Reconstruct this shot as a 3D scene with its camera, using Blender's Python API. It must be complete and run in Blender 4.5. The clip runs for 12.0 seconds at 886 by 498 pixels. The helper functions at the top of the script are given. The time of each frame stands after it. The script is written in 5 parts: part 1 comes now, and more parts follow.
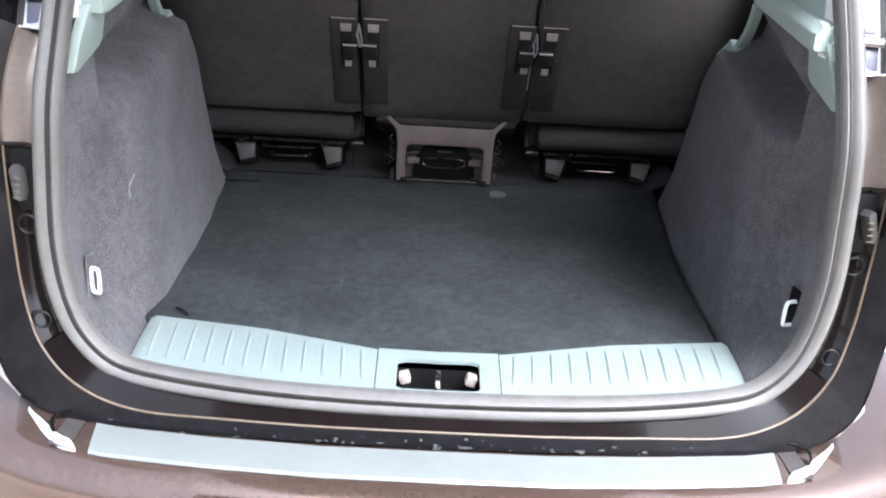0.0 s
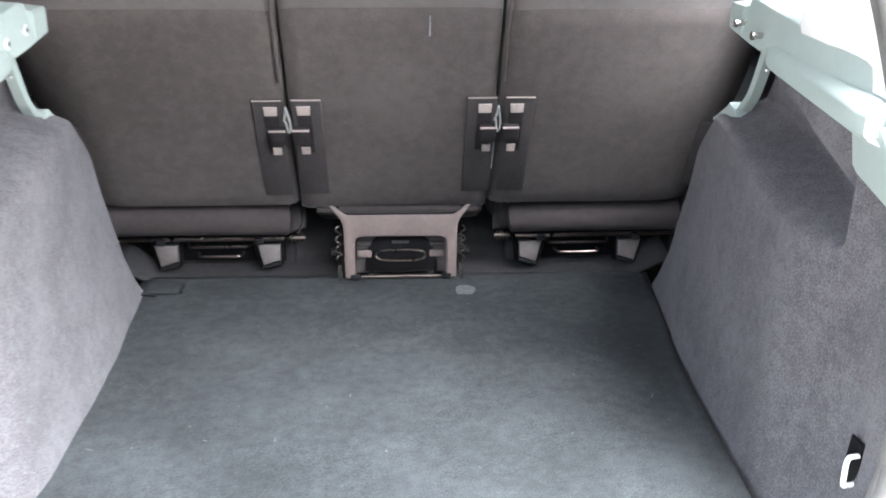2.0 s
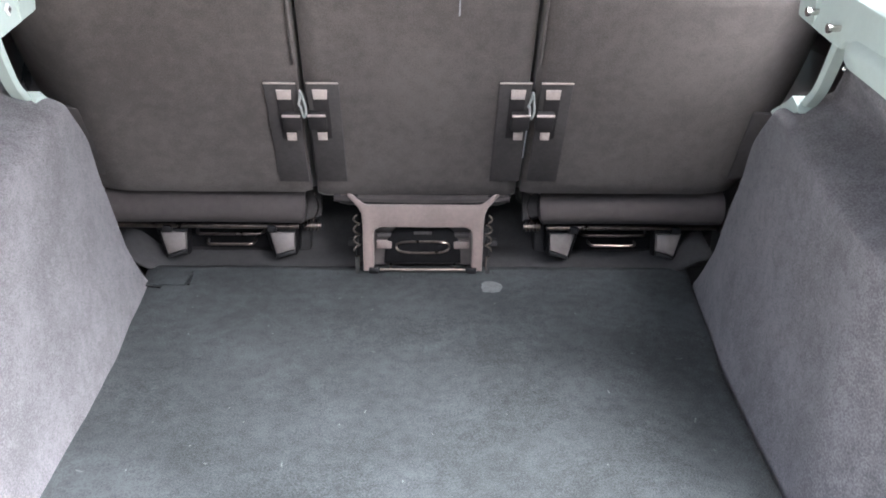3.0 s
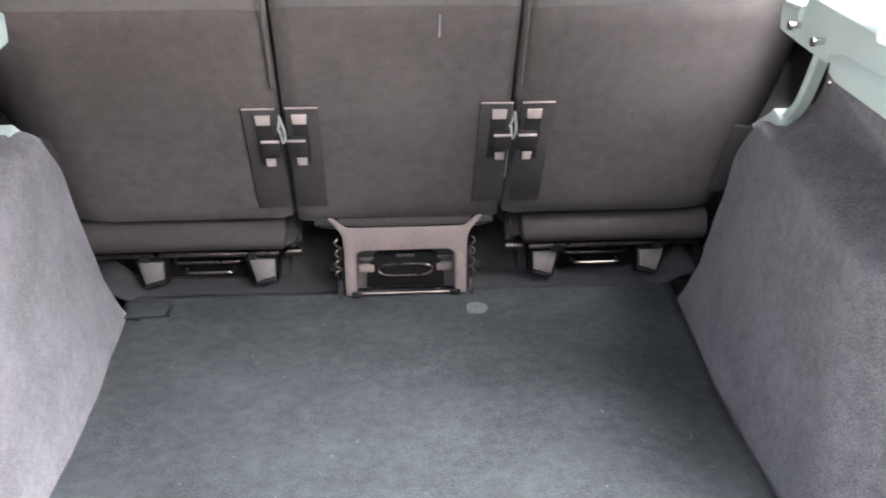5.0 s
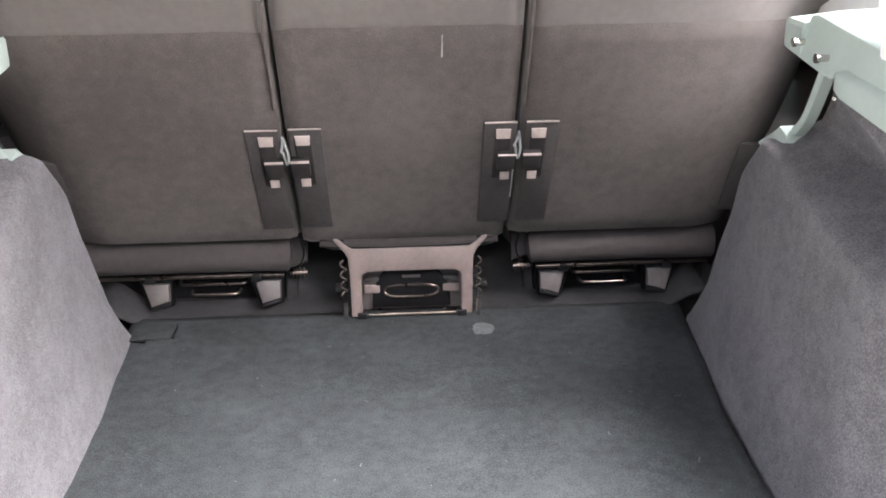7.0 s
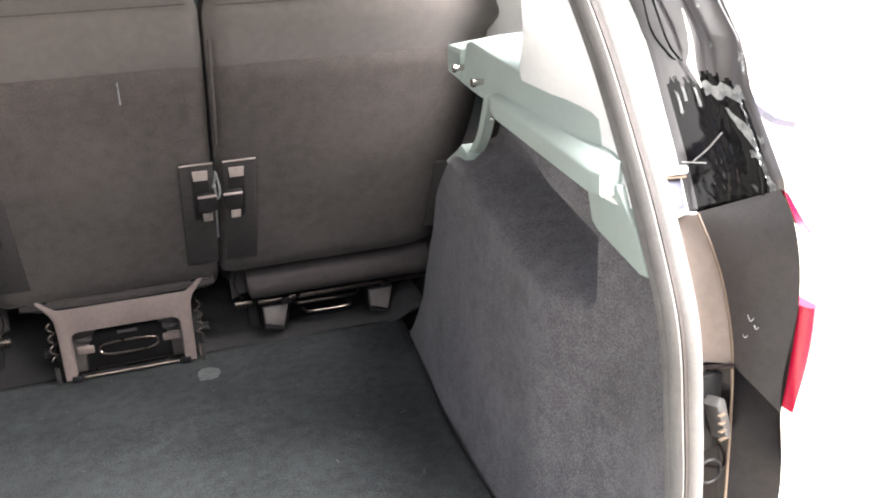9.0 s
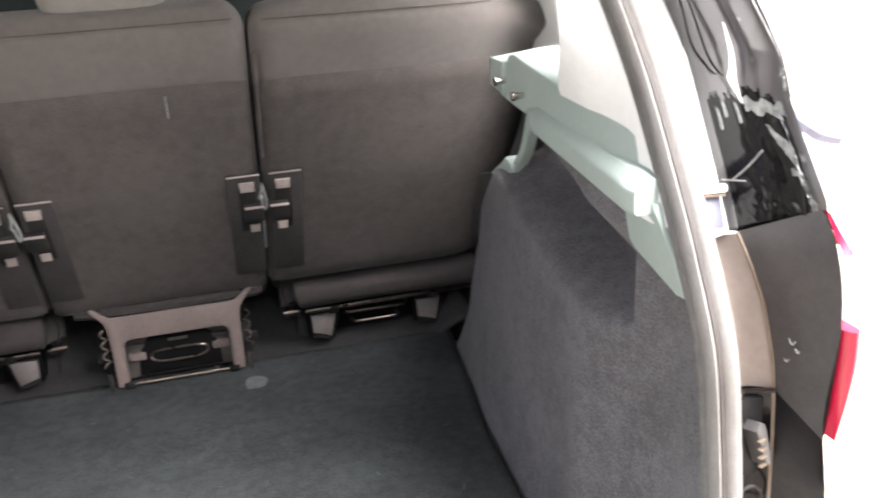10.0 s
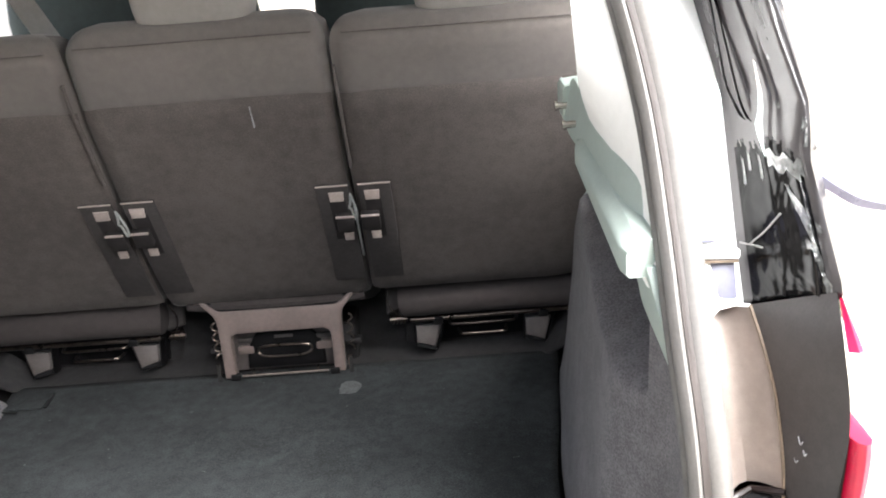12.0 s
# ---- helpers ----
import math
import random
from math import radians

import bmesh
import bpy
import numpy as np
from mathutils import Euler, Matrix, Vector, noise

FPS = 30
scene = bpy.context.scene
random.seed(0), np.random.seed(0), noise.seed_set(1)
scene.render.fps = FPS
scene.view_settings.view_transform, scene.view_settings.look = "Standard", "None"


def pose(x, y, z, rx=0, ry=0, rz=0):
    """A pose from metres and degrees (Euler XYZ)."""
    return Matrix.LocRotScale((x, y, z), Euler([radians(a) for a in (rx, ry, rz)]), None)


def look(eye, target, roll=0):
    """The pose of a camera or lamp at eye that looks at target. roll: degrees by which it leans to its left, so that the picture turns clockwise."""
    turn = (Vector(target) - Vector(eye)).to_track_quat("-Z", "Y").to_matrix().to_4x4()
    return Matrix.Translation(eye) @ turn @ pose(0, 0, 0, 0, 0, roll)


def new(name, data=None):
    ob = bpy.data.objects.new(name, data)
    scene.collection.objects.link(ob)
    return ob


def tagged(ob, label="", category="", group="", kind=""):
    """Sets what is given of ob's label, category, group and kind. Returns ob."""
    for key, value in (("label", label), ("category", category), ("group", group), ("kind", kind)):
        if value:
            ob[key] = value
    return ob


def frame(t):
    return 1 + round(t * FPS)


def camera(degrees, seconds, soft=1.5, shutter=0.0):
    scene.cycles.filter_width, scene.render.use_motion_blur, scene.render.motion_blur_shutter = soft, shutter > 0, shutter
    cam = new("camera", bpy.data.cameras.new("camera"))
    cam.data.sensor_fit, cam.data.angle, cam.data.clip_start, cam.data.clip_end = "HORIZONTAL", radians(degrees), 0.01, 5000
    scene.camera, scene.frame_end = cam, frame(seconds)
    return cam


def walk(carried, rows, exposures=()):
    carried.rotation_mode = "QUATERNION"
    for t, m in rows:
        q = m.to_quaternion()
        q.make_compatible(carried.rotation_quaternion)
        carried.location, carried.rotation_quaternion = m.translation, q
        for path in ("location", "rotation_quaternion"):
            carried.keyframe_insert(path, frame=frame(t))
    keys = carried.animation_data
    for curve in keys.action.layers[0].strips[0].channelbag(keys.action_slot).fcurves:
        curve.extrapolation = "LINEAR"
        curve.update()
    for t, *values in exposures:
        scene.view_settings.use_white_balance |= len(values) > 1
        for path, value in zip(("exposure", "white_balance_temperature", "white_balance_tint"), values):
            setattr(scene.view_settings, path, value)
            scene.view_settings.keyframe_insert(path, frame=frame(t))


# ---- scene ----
cam = camera(51.0, 12.0, soft=1.8, shutter=0.5)
PATH = [
    (0, (-0.037, -1.159, 0.641), (0.015, 0.708, -0.074), 3.5),
    (0.5, (-0.042, -1.09, 0.661), (-0.004, 0.782, -0.042), 2.7),
    (0.9, (-0.048, -1.017, 0.672), (0.001, 0.887, 0.062), 2.0),
    (1, (-0.046, -0.996, 0.672), (0.004, 0.912, 0.074), 1.2),
    (1.5, (-0.051, -0.919, 0.672), (0.036, 0.984, 0.063), 0.4),
    (2, (0.0, -0.808, 0.674), (0.104, 1.078, 0.017), 0.2),
    (2.5, (0.036, -0.708, 0.682), (0.086, 1.161, -0.027), 0.1),
    (3, (0.001, -0.664, 0.695), (0.057, 1.191, -0.05), 0.9),
    (3.2, (-0.005, -0.648, 0.702), (0.094, 1.203, -0.047), 1.2),
    (4.8, (-0.021, -0.646, 0.694), (0.13, 1.214, -0.023), 0.5),
    (5, (-0.025, -0.644, 0.699), (0.099, 1.22, -0.014), -0.2),
    (5.5, (-0.027, -0.643, 0.7), (0.037, 1.233, 0.009), -0.7),
    (6, (-0.02, -0.64, 0.698), (0.038, 1.24, 0.018), -0.7),
    (6.5, (-0.024, -0.636, 0.701), (0.069, 1.243, 0.022), -0.9),
    (6.7, (-0.018, -0.633, 0.697), (0.075, 1.246, 0.02), -0.9),
    (8.3, (0.032, -0.647, 0.71), (0.351, 1.213, 0.048), -1.7),
    (8.5, (0.055, -0.647, 0.708), (0.468, 1.197, 0.054), -2.3),
    (9, (0.069, -0.654, 0.717), (0.667, 1.14, 0.068), -2.8),
    (9.5, (0.07, -0.647, 0.72), (0.682, 1.144, 0.073), -3.4),
    (10, (0.102, -0.652, 0.726), (0.571, 1.186, 0.091), -3.7),
    (10.5, (0.129, -0.647, 0.73), (0.378, 1.238, 0.11), -3.7),
    (11, (0.163, -0.655, 0.738), (0.29, 1.248, 0.136), -3.2),
    (11.5, (0.244, -0.624, 0.742), (0.356, 1.274, 0.124), -3.2),
    (12, (0.339, -0.614, 0.747), (0.315, 1.282, 0.112), -4.5),
]
EXPOSURES = [(0.0, 2.65, 5650, 10), (0.5, 2.55, 5650, 10), (1.0, 3.6, 5650, 9), (1.5, 4.02, 5700, 9), (3.0, 4.17, 5800, 11), (6.5, 4.17, 6100, 13), (8.5, 3.95, 6300, 12), (9.0, 3.68, 6300, 11), (9.5, 3.42, 6300, 11), (10.5, 3.6, 6250, 11), (11.0, 3.7, 6200, 10), (12.0, 3.32, 6200, 9)]
walk(cam, [(t, look(eye, target, roll)) for t, eye, target, roll in PATH], exposures=EXPOSURES)

# ---------------------------------------------------------------- light
SUN_DIR = Vector((0.36, -0.50, 0.77)).normalized()      # towards the sun
world = bpy.data.worlds.new("world")
scene.world = world
world.use_nodes = True
wn = world.node_tree
sky = wn.nodes.new("ShaderNodeTexSky")
sky.sky_type = "NISHITA"
sky.sun_disc = False
sky.sun_elevation = math.asin(SUN_DIR.z)
sky.sun_rotation = math.atan2(SUN_DIR.x, SUN_DIR.y)
sky.dust_density = 7.0
sky.air_density = 0.7
haze = wn.nodes.new("ShaderNodeHueSaturation")       # white hazy sky
haze.inputs["Saturation"].default_value = 0.4
wn.links.new(sky.outputs[0], haze.inputs["Color"])
wn.links.new(haze.outputs[0], wn.nodes["Background"].inputs[0])
wn.nodes["Background"].inputs[1].default_value = 0.112
sun = new("sun", bpy.data.lights.new("sun", "SUN"))
sun.data.energy, sun.data.angle, sun.data.color = 0.6, radians(36), (1.0, 0.98, 0.95)
sun.matrix_world = look(SUN_DIR * 10, (0, 0, 0))

# ---------------------------------------------------------------- materials


def mat(name, colour, rough=0.6, metal=0.0, vary=0.25, fine=400.0, coarse=14.0, bump=0.15, depth=0.001,
        sheen=0.0, coat=0.0, patch=None, tint=None, spec=0.5, grain=1.0):
    """Principled surface with grain at a fine and a coarse scale, and a fine relief."""
    m = bpy.data.materials.new(name)
    m.use_nodes = True
    t = m.node_tree
    N, L = t.nodes, t.links
    b = N["Principled BSDF"]
    b.inputs["Roughness"].default_value = rough
    b.inputs["Metallic"].default_value = metal
    b.inputs["Specular IOR Level"].default_value = spec
    if sheen:
        b.inputs["Sheen Weight"].default_value = sheen
        b.inputs["Sheen Roughness"].default_value = 0.6
    if coat:
        b.inputs["Coat Weight"].default_value = coat
        b.inputs["Coat Roughness"].default_value = 0.06
    co = N.new("ShaderNodeTexCoord")
    n1, n2 = N.new("ShaderNodeTexNoise"), N.new("ShaderNodeTexNoise")
    n1.inputs["Scale"].default_value, n1.inputs["Detail"].default_value = fine, 3
    n2.inputs["Scale"].default_value, n2.inputs["Detail"].default_value = coarse, 5
    L.new(co.outputs["Object"], n1.inputs["Vector"])
    L.new(co.outputs["Object"], n2.inputs["Vector"])
    n3 = N.new("ShaderNodeTexNoise")
    n3.inputs["Scale"].default_value, n3.inputs["Detail"].default_value = math.sqrt(fine * coarse), 4
    L.new(co.outputs["Object"], n3.inputs["Vector"])
    both = N.new("ShaderNodeMath")
    both.operation = "MULTIPLY_ADD"
    both.inputs[1].default_value = grain
    L.new(n1.outputs[0], both.inputs[0])
    L.new(n3.outputs[0], both.inputs[2])
    mix = N.new("ShaderNodeMath")
    mix.operation = "MULTIPLY_ADD"
    mix.inputs[1].default_value = 0.31
    L.new(both.outputs[0], mix.inputs[0])
    half = N.new("ShaderNodeMath")
    half.operation = "MULTIPLY"
    half.inputs[1].default_value = 0.38
    L.new(n2.outputs[0], half.inputs[0])
    L.new(half.outputs[0], mix.inputs[2])
    ramp = N.new("ShaderNodeValToRGB")
    lo = [max(0.0, c * (1 - vary)) for c in colour]
    hi = [min(1.0, c * (1 + vary)) for c in (tint or colour)]
    shift = 0.155 * (grain - 1)
    ramp.color_ramp.elements[0].position, ramp.color_ramp.elements[0].color = 0.38 + shift, (*lo, 1)
    ramp.color_ramp.elements[1].position, ramp.color_ramp.elements[1].color = 0.62 + shift, (*hi, 1)
    L.new(mix.outputs[0], ramp.inputs[0])
    out = ramp.outputs[0]
    if patch:
        # broad worn and brushed patches: size, darkest and lightest factor
        scale, low, high = patch
        n4, n5 = N.new("ShaderNodeTexNoise"), N.new("ShaderNodeTexNoise")
        n4.inputs["Scale"].default_value, n4.inputs["Detail"].default_value, n4.inputs["Distortion"].default_value = scale, 6, 1.2
        n5.inputs["Scale"].default_value, n5.inputs["Detail"].default_value, n5.inputs["Distortion"].default_value = scale * 2.6, 4, 0.4
        stretch = N.new("ShaderNodeMapping")
        stretch.inputs["Scale"].default_value = (1.5, 0.8, 1.5)
        stretch.inputs["Rotation"].default_value = (0.0, 0.0, 0.35)
        L.new(co.outputs["Object"], n4.inputs["Vector"])
        L.new(co.outputs["Object"], stretch.inputs["Vector"])
        L.new(stretch.outputs[0], n5.inputs["Vector"])
        wear = N.new("ShaderNodeMath")
        wear.operation = "MULTIPLY_ADD"
        wear.inputs[1].default_value = 0.45
        L.new(n5.outputs[0], wear.inputs[0])
        L.new(n4.outputs[0], wear.inputs[2])
        mr = N.new("ShaderNodeMapRange")
        mr.inputs[1].default_value, mr.inputs[2].default_value = 0.63, 0.83
        mr.inputs[3].default_value, mr.inputs[4].default_value = low, high
        L.new(wear.outputs[0], mr.inputs[0])
        hsv = N.new("ShaderNodeHueSaturation")
        L.new(mr.outputs[0], hsv.inputs["Value"])
        L.new(out, hsv.inputs["Color"])
        out = hsv.outputs[0]
    L.new(out, b.inputs["Base Color"])
    rr = N.new("ShaderNodeMapRange")
    rr.inputs[3].default_value, rr.inputs[4].default_value = max(0.03, rough - 0.1), min(1, rough + 0.1)
    L.new(n2.outputs[0], rr.inputs[0])
    L.new(rr.outputs[0], b.inputs["Roughness"])
    if bump:
        bp = N.new("ShaderNodeBump")
        bp.inputs["Strength"].default_value, bp.inputs["Distance"].default_value = bump, depth
        L.new(n1.outputs[0], bp.inputs["Height"])
        L.new(bp.outputs[0], b.inputs["Normal"])
    return m


CARPET = mat("boot carpet", (0.0364, 0.0404, 0.0414), 0.95, vary=0.42, fine=430, coarse=6, bump=0.5, depth=0.002, sheen=0.02, spec=0.2, patch=(4.0, 0.90, 1.10), grain=2.2)
LINING = mat("side lining felt", (0.1060, 0.0990, 0.1030), 0.95, vary=0.36, fine=420, coarse=10, bump=0.4, depth=0.002, sheen=0.12, spec=0.25, patch=(7.0, 0.95, 1.05), grain=2.6)
BOARD = mat("seat back felt", (0.0955, 0.0812, 0.0745), 0.95, vary=0.24, fine=650, coarse=4, bump=0.4, depth=0.001, sheen=0.05, spec=0.25, patch=(3.0, 0.96, 1.05), grain=2.4)
CLOTH = mat("seat cloth", (0.128, 0.111, 0.101), 0.95, vary=0.15, fine=900, coarse=8, bump=0.4, depth=0.001, sheen=0.2)
REST = mat("headrest cloth", (0.24, 0.222, 0.208), 0.95, vary=0.1, fine=900, coarse=8, bump=0.3, depth=0.001, sheen=0.2)
BLACK = mat("black plastic", (0.013, 0.0125, 0.013), 0.42, spec=0.22, vary=0.3, fine=600, coarse=20, bump=0.2, depth=0.0005)
PLATE = mat("dark grey plastic plate", (0.064, 0.057, 0.055), 0.7, spec=0.25, vary=0.2, fine=800, coarse=20, bump=0.2, depth=0.0005)
PATCH = mat("bare grey tab", (0.40, 0.335, 0.300), 0.5, vary=0.15, fine=300, coarse=30, bump=0.1)
BRACKET = mat("grey brown plastic", (0.200, 0.158, 0.143), 0.36, vary=0.15, fine=700, coarse=25, bump=0.25, depth=0.0005)
CHROME = mat("bright metal", (0.62, 0.58, 0.54), 0.22, 1.0, vary=0.15, fine=200, coarse=40, bump=0.05)
STEEL = mat("dull metal", (0.20, 0.165, 0.140), 0.3, 1.0, vary=0.3, fine=200, coarse=40, bump=0.1)
SILL = mat("grey green sill plastic", (0.245, 0.292, 0.278), 0.5, vary=0.07, fine=900, coarse=12, bump=0.15, depth=0.0004)
TRIM = mat("light grey green plastic", (0.365, 0.427, 0.390), 0.5, vary=0.05, fine=900, coarse=12, bump=0.15, depth=0.0004)
# near white: strong daylight and sky reflection are put into this colour
PALE = mat("pale daylight white", (0.88, 0.88, 0.86), 0.5, vary=0.04, fine=900, coarse=12, bump=0.15, depth=0.0004)
SEAL_LIP = mat("mid grey rubber lip", (0.120, 0.114, 0.106), 0.6, vary=0.2, fine=300, coarse=20, bump=0.15, depth=0.0006)
RUBBER = mat("grey rubber seal", (0.165, 0.156, 0.146), 0.55, vary=0.12, fine=300, coarse=20, bump=0.15, depth=0.0006)
RUBBER_DARK = mat("dark rubber", (0.040, 0.033, 0.030), 0.6, vary=0.2, fine=300, coarse=20, bump=0.15, depth=0.0006)
PAINT = mat("dark brown metallic paint", (0.017, 0.0115, 0.011), 0.3, 0.0, vary=0.15, fine=1500, coarse=10, bump=0.02, depth=0.0003, coat=0.12, spec=0.2)
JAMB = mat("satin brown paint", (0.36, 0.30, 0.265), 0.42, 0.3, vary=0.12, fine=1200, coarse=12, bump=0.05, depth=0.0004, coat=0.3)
SATIN = mat("dusty grey paint", (0.040, 0.036, 0.035), 0.5, 0.0, vary=0.25, fine=500, coarse=18, bump=0.08, depth=0.0004)
LINER = mat("dusty black liner", (0.008, 0.007, 0.0085), 0.34, spec=0.3, vary=0.5, fine=160, coarse=25, bump=0.15, depth=0.0006)
FILM = mat("bumper protection film", (0.23, 0.244, 0.236), 0.32, 0.0, vary=0.06, fine=500, coarse=8, bump=0.03, depth=0.0003, coat=0.6)
RED = mat("red lamp lens", (0.42, 0.006, 0.035), 0.22, vary=0.1, fine=200, coarse=20, bump=0.05, coat=0.2)
DARKFLOOR = mat("cabin carpet with seat shade", (0.026, 0.0245, 0.0245), 0.95, vary=0.3, fine=400, coarse=15, bump=0.5, depth=0.002)
CABIN = mat("dark teal cabin cloth", (0.03, 0.042, 0.042), 0.9, vary=0.2, fine=500, coarse=10, bump=0.3)
HEADLINER = mat("pale headliner", (0.5, 0.5, 0.48), 0.95, vary=0.06, fine=700, coarse=10, bump=0.3)
BELT = mat("grey belt webbing", (0.3, 0.29, 0.28), 0.8, vary=0.1, fine=900, coarse=30, bump=0.3)
GROUND = mat("pale dusty concrete", (0.42, 0.37, 0.30), 0.9, vary=0.2, fine=30, coarse=1.2, bump=0.4, depth=0.005)
TYRE = mat("tyre rubber", (0.03, 0.03, 0.03), 0.8, vary=0.2, fine=90, coarse=10, bump=0.3)
LINT = mat("grey lint", (0.085, 0.09, 0.088), 0.9, vary=0.5, fine=300, coarse=80, bump=0.2)
BUMPER = mat("brown metallic bumper paint", (0.15, 0.098, 0.078), 0.2, 0.6, vary=0.12, fine=1500, coarse=6, bump=0.02, depth=0.0003, coat=1.0)
SCUFF = mat("pale scuff", (0.30, 0.30, 0.31), 0.9, vary=0.3, fine=300, coarse=80, bump=0.2)
STAIN = mat("pale dried stain", (0.055, 0.060, 0.059), 0.95, sheen=0.2, vary=0.6, fine=300, coarse=60, bump=0.5, depth=0.002)

STOPPER = mat("grey stop rubber", (0.085, 0.080, 0.078), 0.5, vary=0.2, fine=500, coarse=30, bump=0.1)
BEAD = mat("tan brown edge tone", (0.17, 0.125, 0.088), 0.45, vary=0.15, fine=800, coarse=20, bump=0.05)
SLATE = mat("dark slate plastic", (0.030, 0.0265, 0.026), 0.6, spec=0.25, vary=0.2, fine=600, coarse=20, bump=0.2, depth=0.0005)
PITCH = mat("matt black plastic", (0.007, 0.0065, 0.007), 0.5, spec=0.12, vary=0.2, fine=600, coarse=20, bump=0.2, depth=0.0005)
FLANGE = mat("dark brown paint", (0.0095, 0.0064, 0.0062), 0.2, spec=0.3, coat=0.2, vary=0.2, fine=900, coarse=10, bump=0.02, depth=0.0003)
WIRE = mat("grey wire", (0.42, 0.43, 0.41), 0.4, vary=0.2, fine=300, coarse=60, bump=0.05)
ROLL = mat("dark rolled cloth", (0.046, 0.038, 0.0365), 0.95, vary=0.2, fine=700, coarse=6, bump=0.4, depth=0.001)
BASE = mat("dark grey seat base", (0.030, 0.028, 0.028), 0.7, spec=0.2, vary=0.3, fine=300, coarse=20, bump=0.2)
COVER = mat("grey foot cover plastic", (0.115, 0.100, 0.094), 0.45, vary=0.2, fine=500, coarse=25, bump=0.2, depth=0.0005)
SHINE = mat("white for highlights and bright parts", (0.82, 0.82, 0.83), 0.22, vary=0.04, fine=300, coarse=20, bump=0.03, coat=1.0)
GLINT = mat("pale glint sheet", (0.17, 0.175, 0.17), 0.12, vary=0.5, fine=120, coarse=60, bump=0.3, depth=0.002, coat=1.0)
LENSRIM = mat("pale lilac lens rim", (0.16, 0.16, 0.21), 0.3, vary=0.08, fine=300, coarse=20, bump=0.05)

# crinkled glossy black of the upper pillar, sky sheen greyed into its colour
CRINKLE = bpy.data.materials.new("crinkled black film with sky sheen")
CRINKLE.use_nodes = True
_t = CRINKLE.node_tree
_b = _t.nodes["Principled BSDF"]
_b.inputs["Base Color"].default_value = (0.062, 0.057, 0.058, 1)
_b.inputs["Roughness"].default_value = 0.26
_b.inputs["Coat Weight"].default_value = 0.25
_c = _t.nodes.new("ShaderNodeTexCoord")
_n = _t.nodes.new("ShaderNodeTexNoise")
_n.inputs["Scale"].default_value, _n.inputs["Detail"].default_value, _n.inputs["Distortion"].default_value = 26, 2, 0.8
_p = _t.nodes.new("ShaderNodeBump")
_p.inputs["Strength"].default_value, _p.inputs["Distance"].default_value = 0.12, 0.009
_t.links.new(_c.outputs["Object"], _n.inputs["Vector"])
_t.links.new(_n.outputs[0], _p.inputs["Height"])
_t.links.new(_p.outputs[0], _b.inputs["Normal"])

# ---------------------------------------------------------------- building helpers


def lerp(table, v):
    """Piecewise linear value from pairs (v, value)."""
    return float(np.interp(v, [p[0] for p in table], [p[1] for p in table]))


# dark copy of the crinkled film for the pillar's foot, without the painted sheen
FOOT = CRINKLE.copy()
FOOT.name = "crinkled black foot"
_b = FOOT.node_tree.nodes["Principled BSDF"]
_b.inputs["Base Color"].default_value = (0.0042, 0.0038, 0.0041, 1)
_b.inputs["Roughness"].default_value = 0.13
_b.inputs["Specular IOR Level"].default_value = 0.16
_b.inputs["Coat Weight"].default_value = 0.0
for _q in FOOT.node_tree.nodes:
    if _q.type == "BUMP":
        _q.inputs["Strength"].default_value = 0.3


def smooth(a, b, v):
    u = min(1.0, max(0.0, (v - a) / (b - a)))
    return u * u * (3 - 2 * u)


def spline(points, n):
    """n points, evenly spaced in parameter, on a smooth curve through the given ones."""
    P = [Vector(p) for p in points]
    out = []
    for i in range(n):
        u = i / (n - 1) * (len(P) - 1)
        k = min(int(u), len(P) - 2)
        f = u - k
        a, b, c, d = P[max(k - 1, 0)], P[k], P[k + 1], P[min(k + 2, len(P) - 1)]
        out.append(0.5 * (2 * b + (c - a) * f + (2 * a - 5 * b + 4 * c - d) * f * f + (3 * b - a - 3 * c + d) * f ** 3))
    return out


def finish(bm, sharp, facing=None):
    bmesh.ops.recalc_face_normals(bm, faces=bm.faces)
    if facing is not None and sum(f.normal.dot(Vector(facing)) * f.calc_area() for f in bm.faces) < 0:
        bmesh.ops.reverse_faces(bm, faces=bm.faces)
    me = bpy.data.meshes.new("mesh")
    bm.to_mesh(me)
    bm.free()
    for p in me.polygons:
        p.use_smooth = True
    me.set_sharp_from_angle(angle=radians(sharp))
    return me


def part(name, bm, material, parent=None, label="", sharp=35, thick=0.0, m=None, facing=None):
    """One mesh object from a bmesh, under its thing."""
    me = finish(bm, sharp, facing)
    me.name = name
    me.materials.append(material)
    ob = new(name, me)
    if m is not None:
        ob.matrix_world = m
    if parent is not None:
        ob.parent = parent
    if thick:
        s = ob.modifiers.new("thickness", "SOLIDIFY")
        s.thickness, s.offset = thick, -1.0
    if label:
        tagged(ob, label)
    return ob


def thing(name, label, category, group="", at=(0, 0, 0)):
    ob = new(name)
    ob.location = at
    ob.empty_display_size = 0.05
    return tagged(ob, label, category, group)


def sheet(rows, closed=False, caps=False, bm=None):
    """A skin over rows of points."""
    bm = bm or bmesh.new()
    V = [[bm.verts.new(p) for p in r] for r in rows]
    n = len(V[0])
    for a, b in zip(V, V[1:]):
        for i in range(n if closed else n - 1):
            j = (i + 1) % n
            bm.faces.new((a[i], a[j], b[j], b[i]))
    if caps and closed:
        bm.faces.new(V[0])
        bm.faces.new(list(reversed(V[-1])))
    return bm


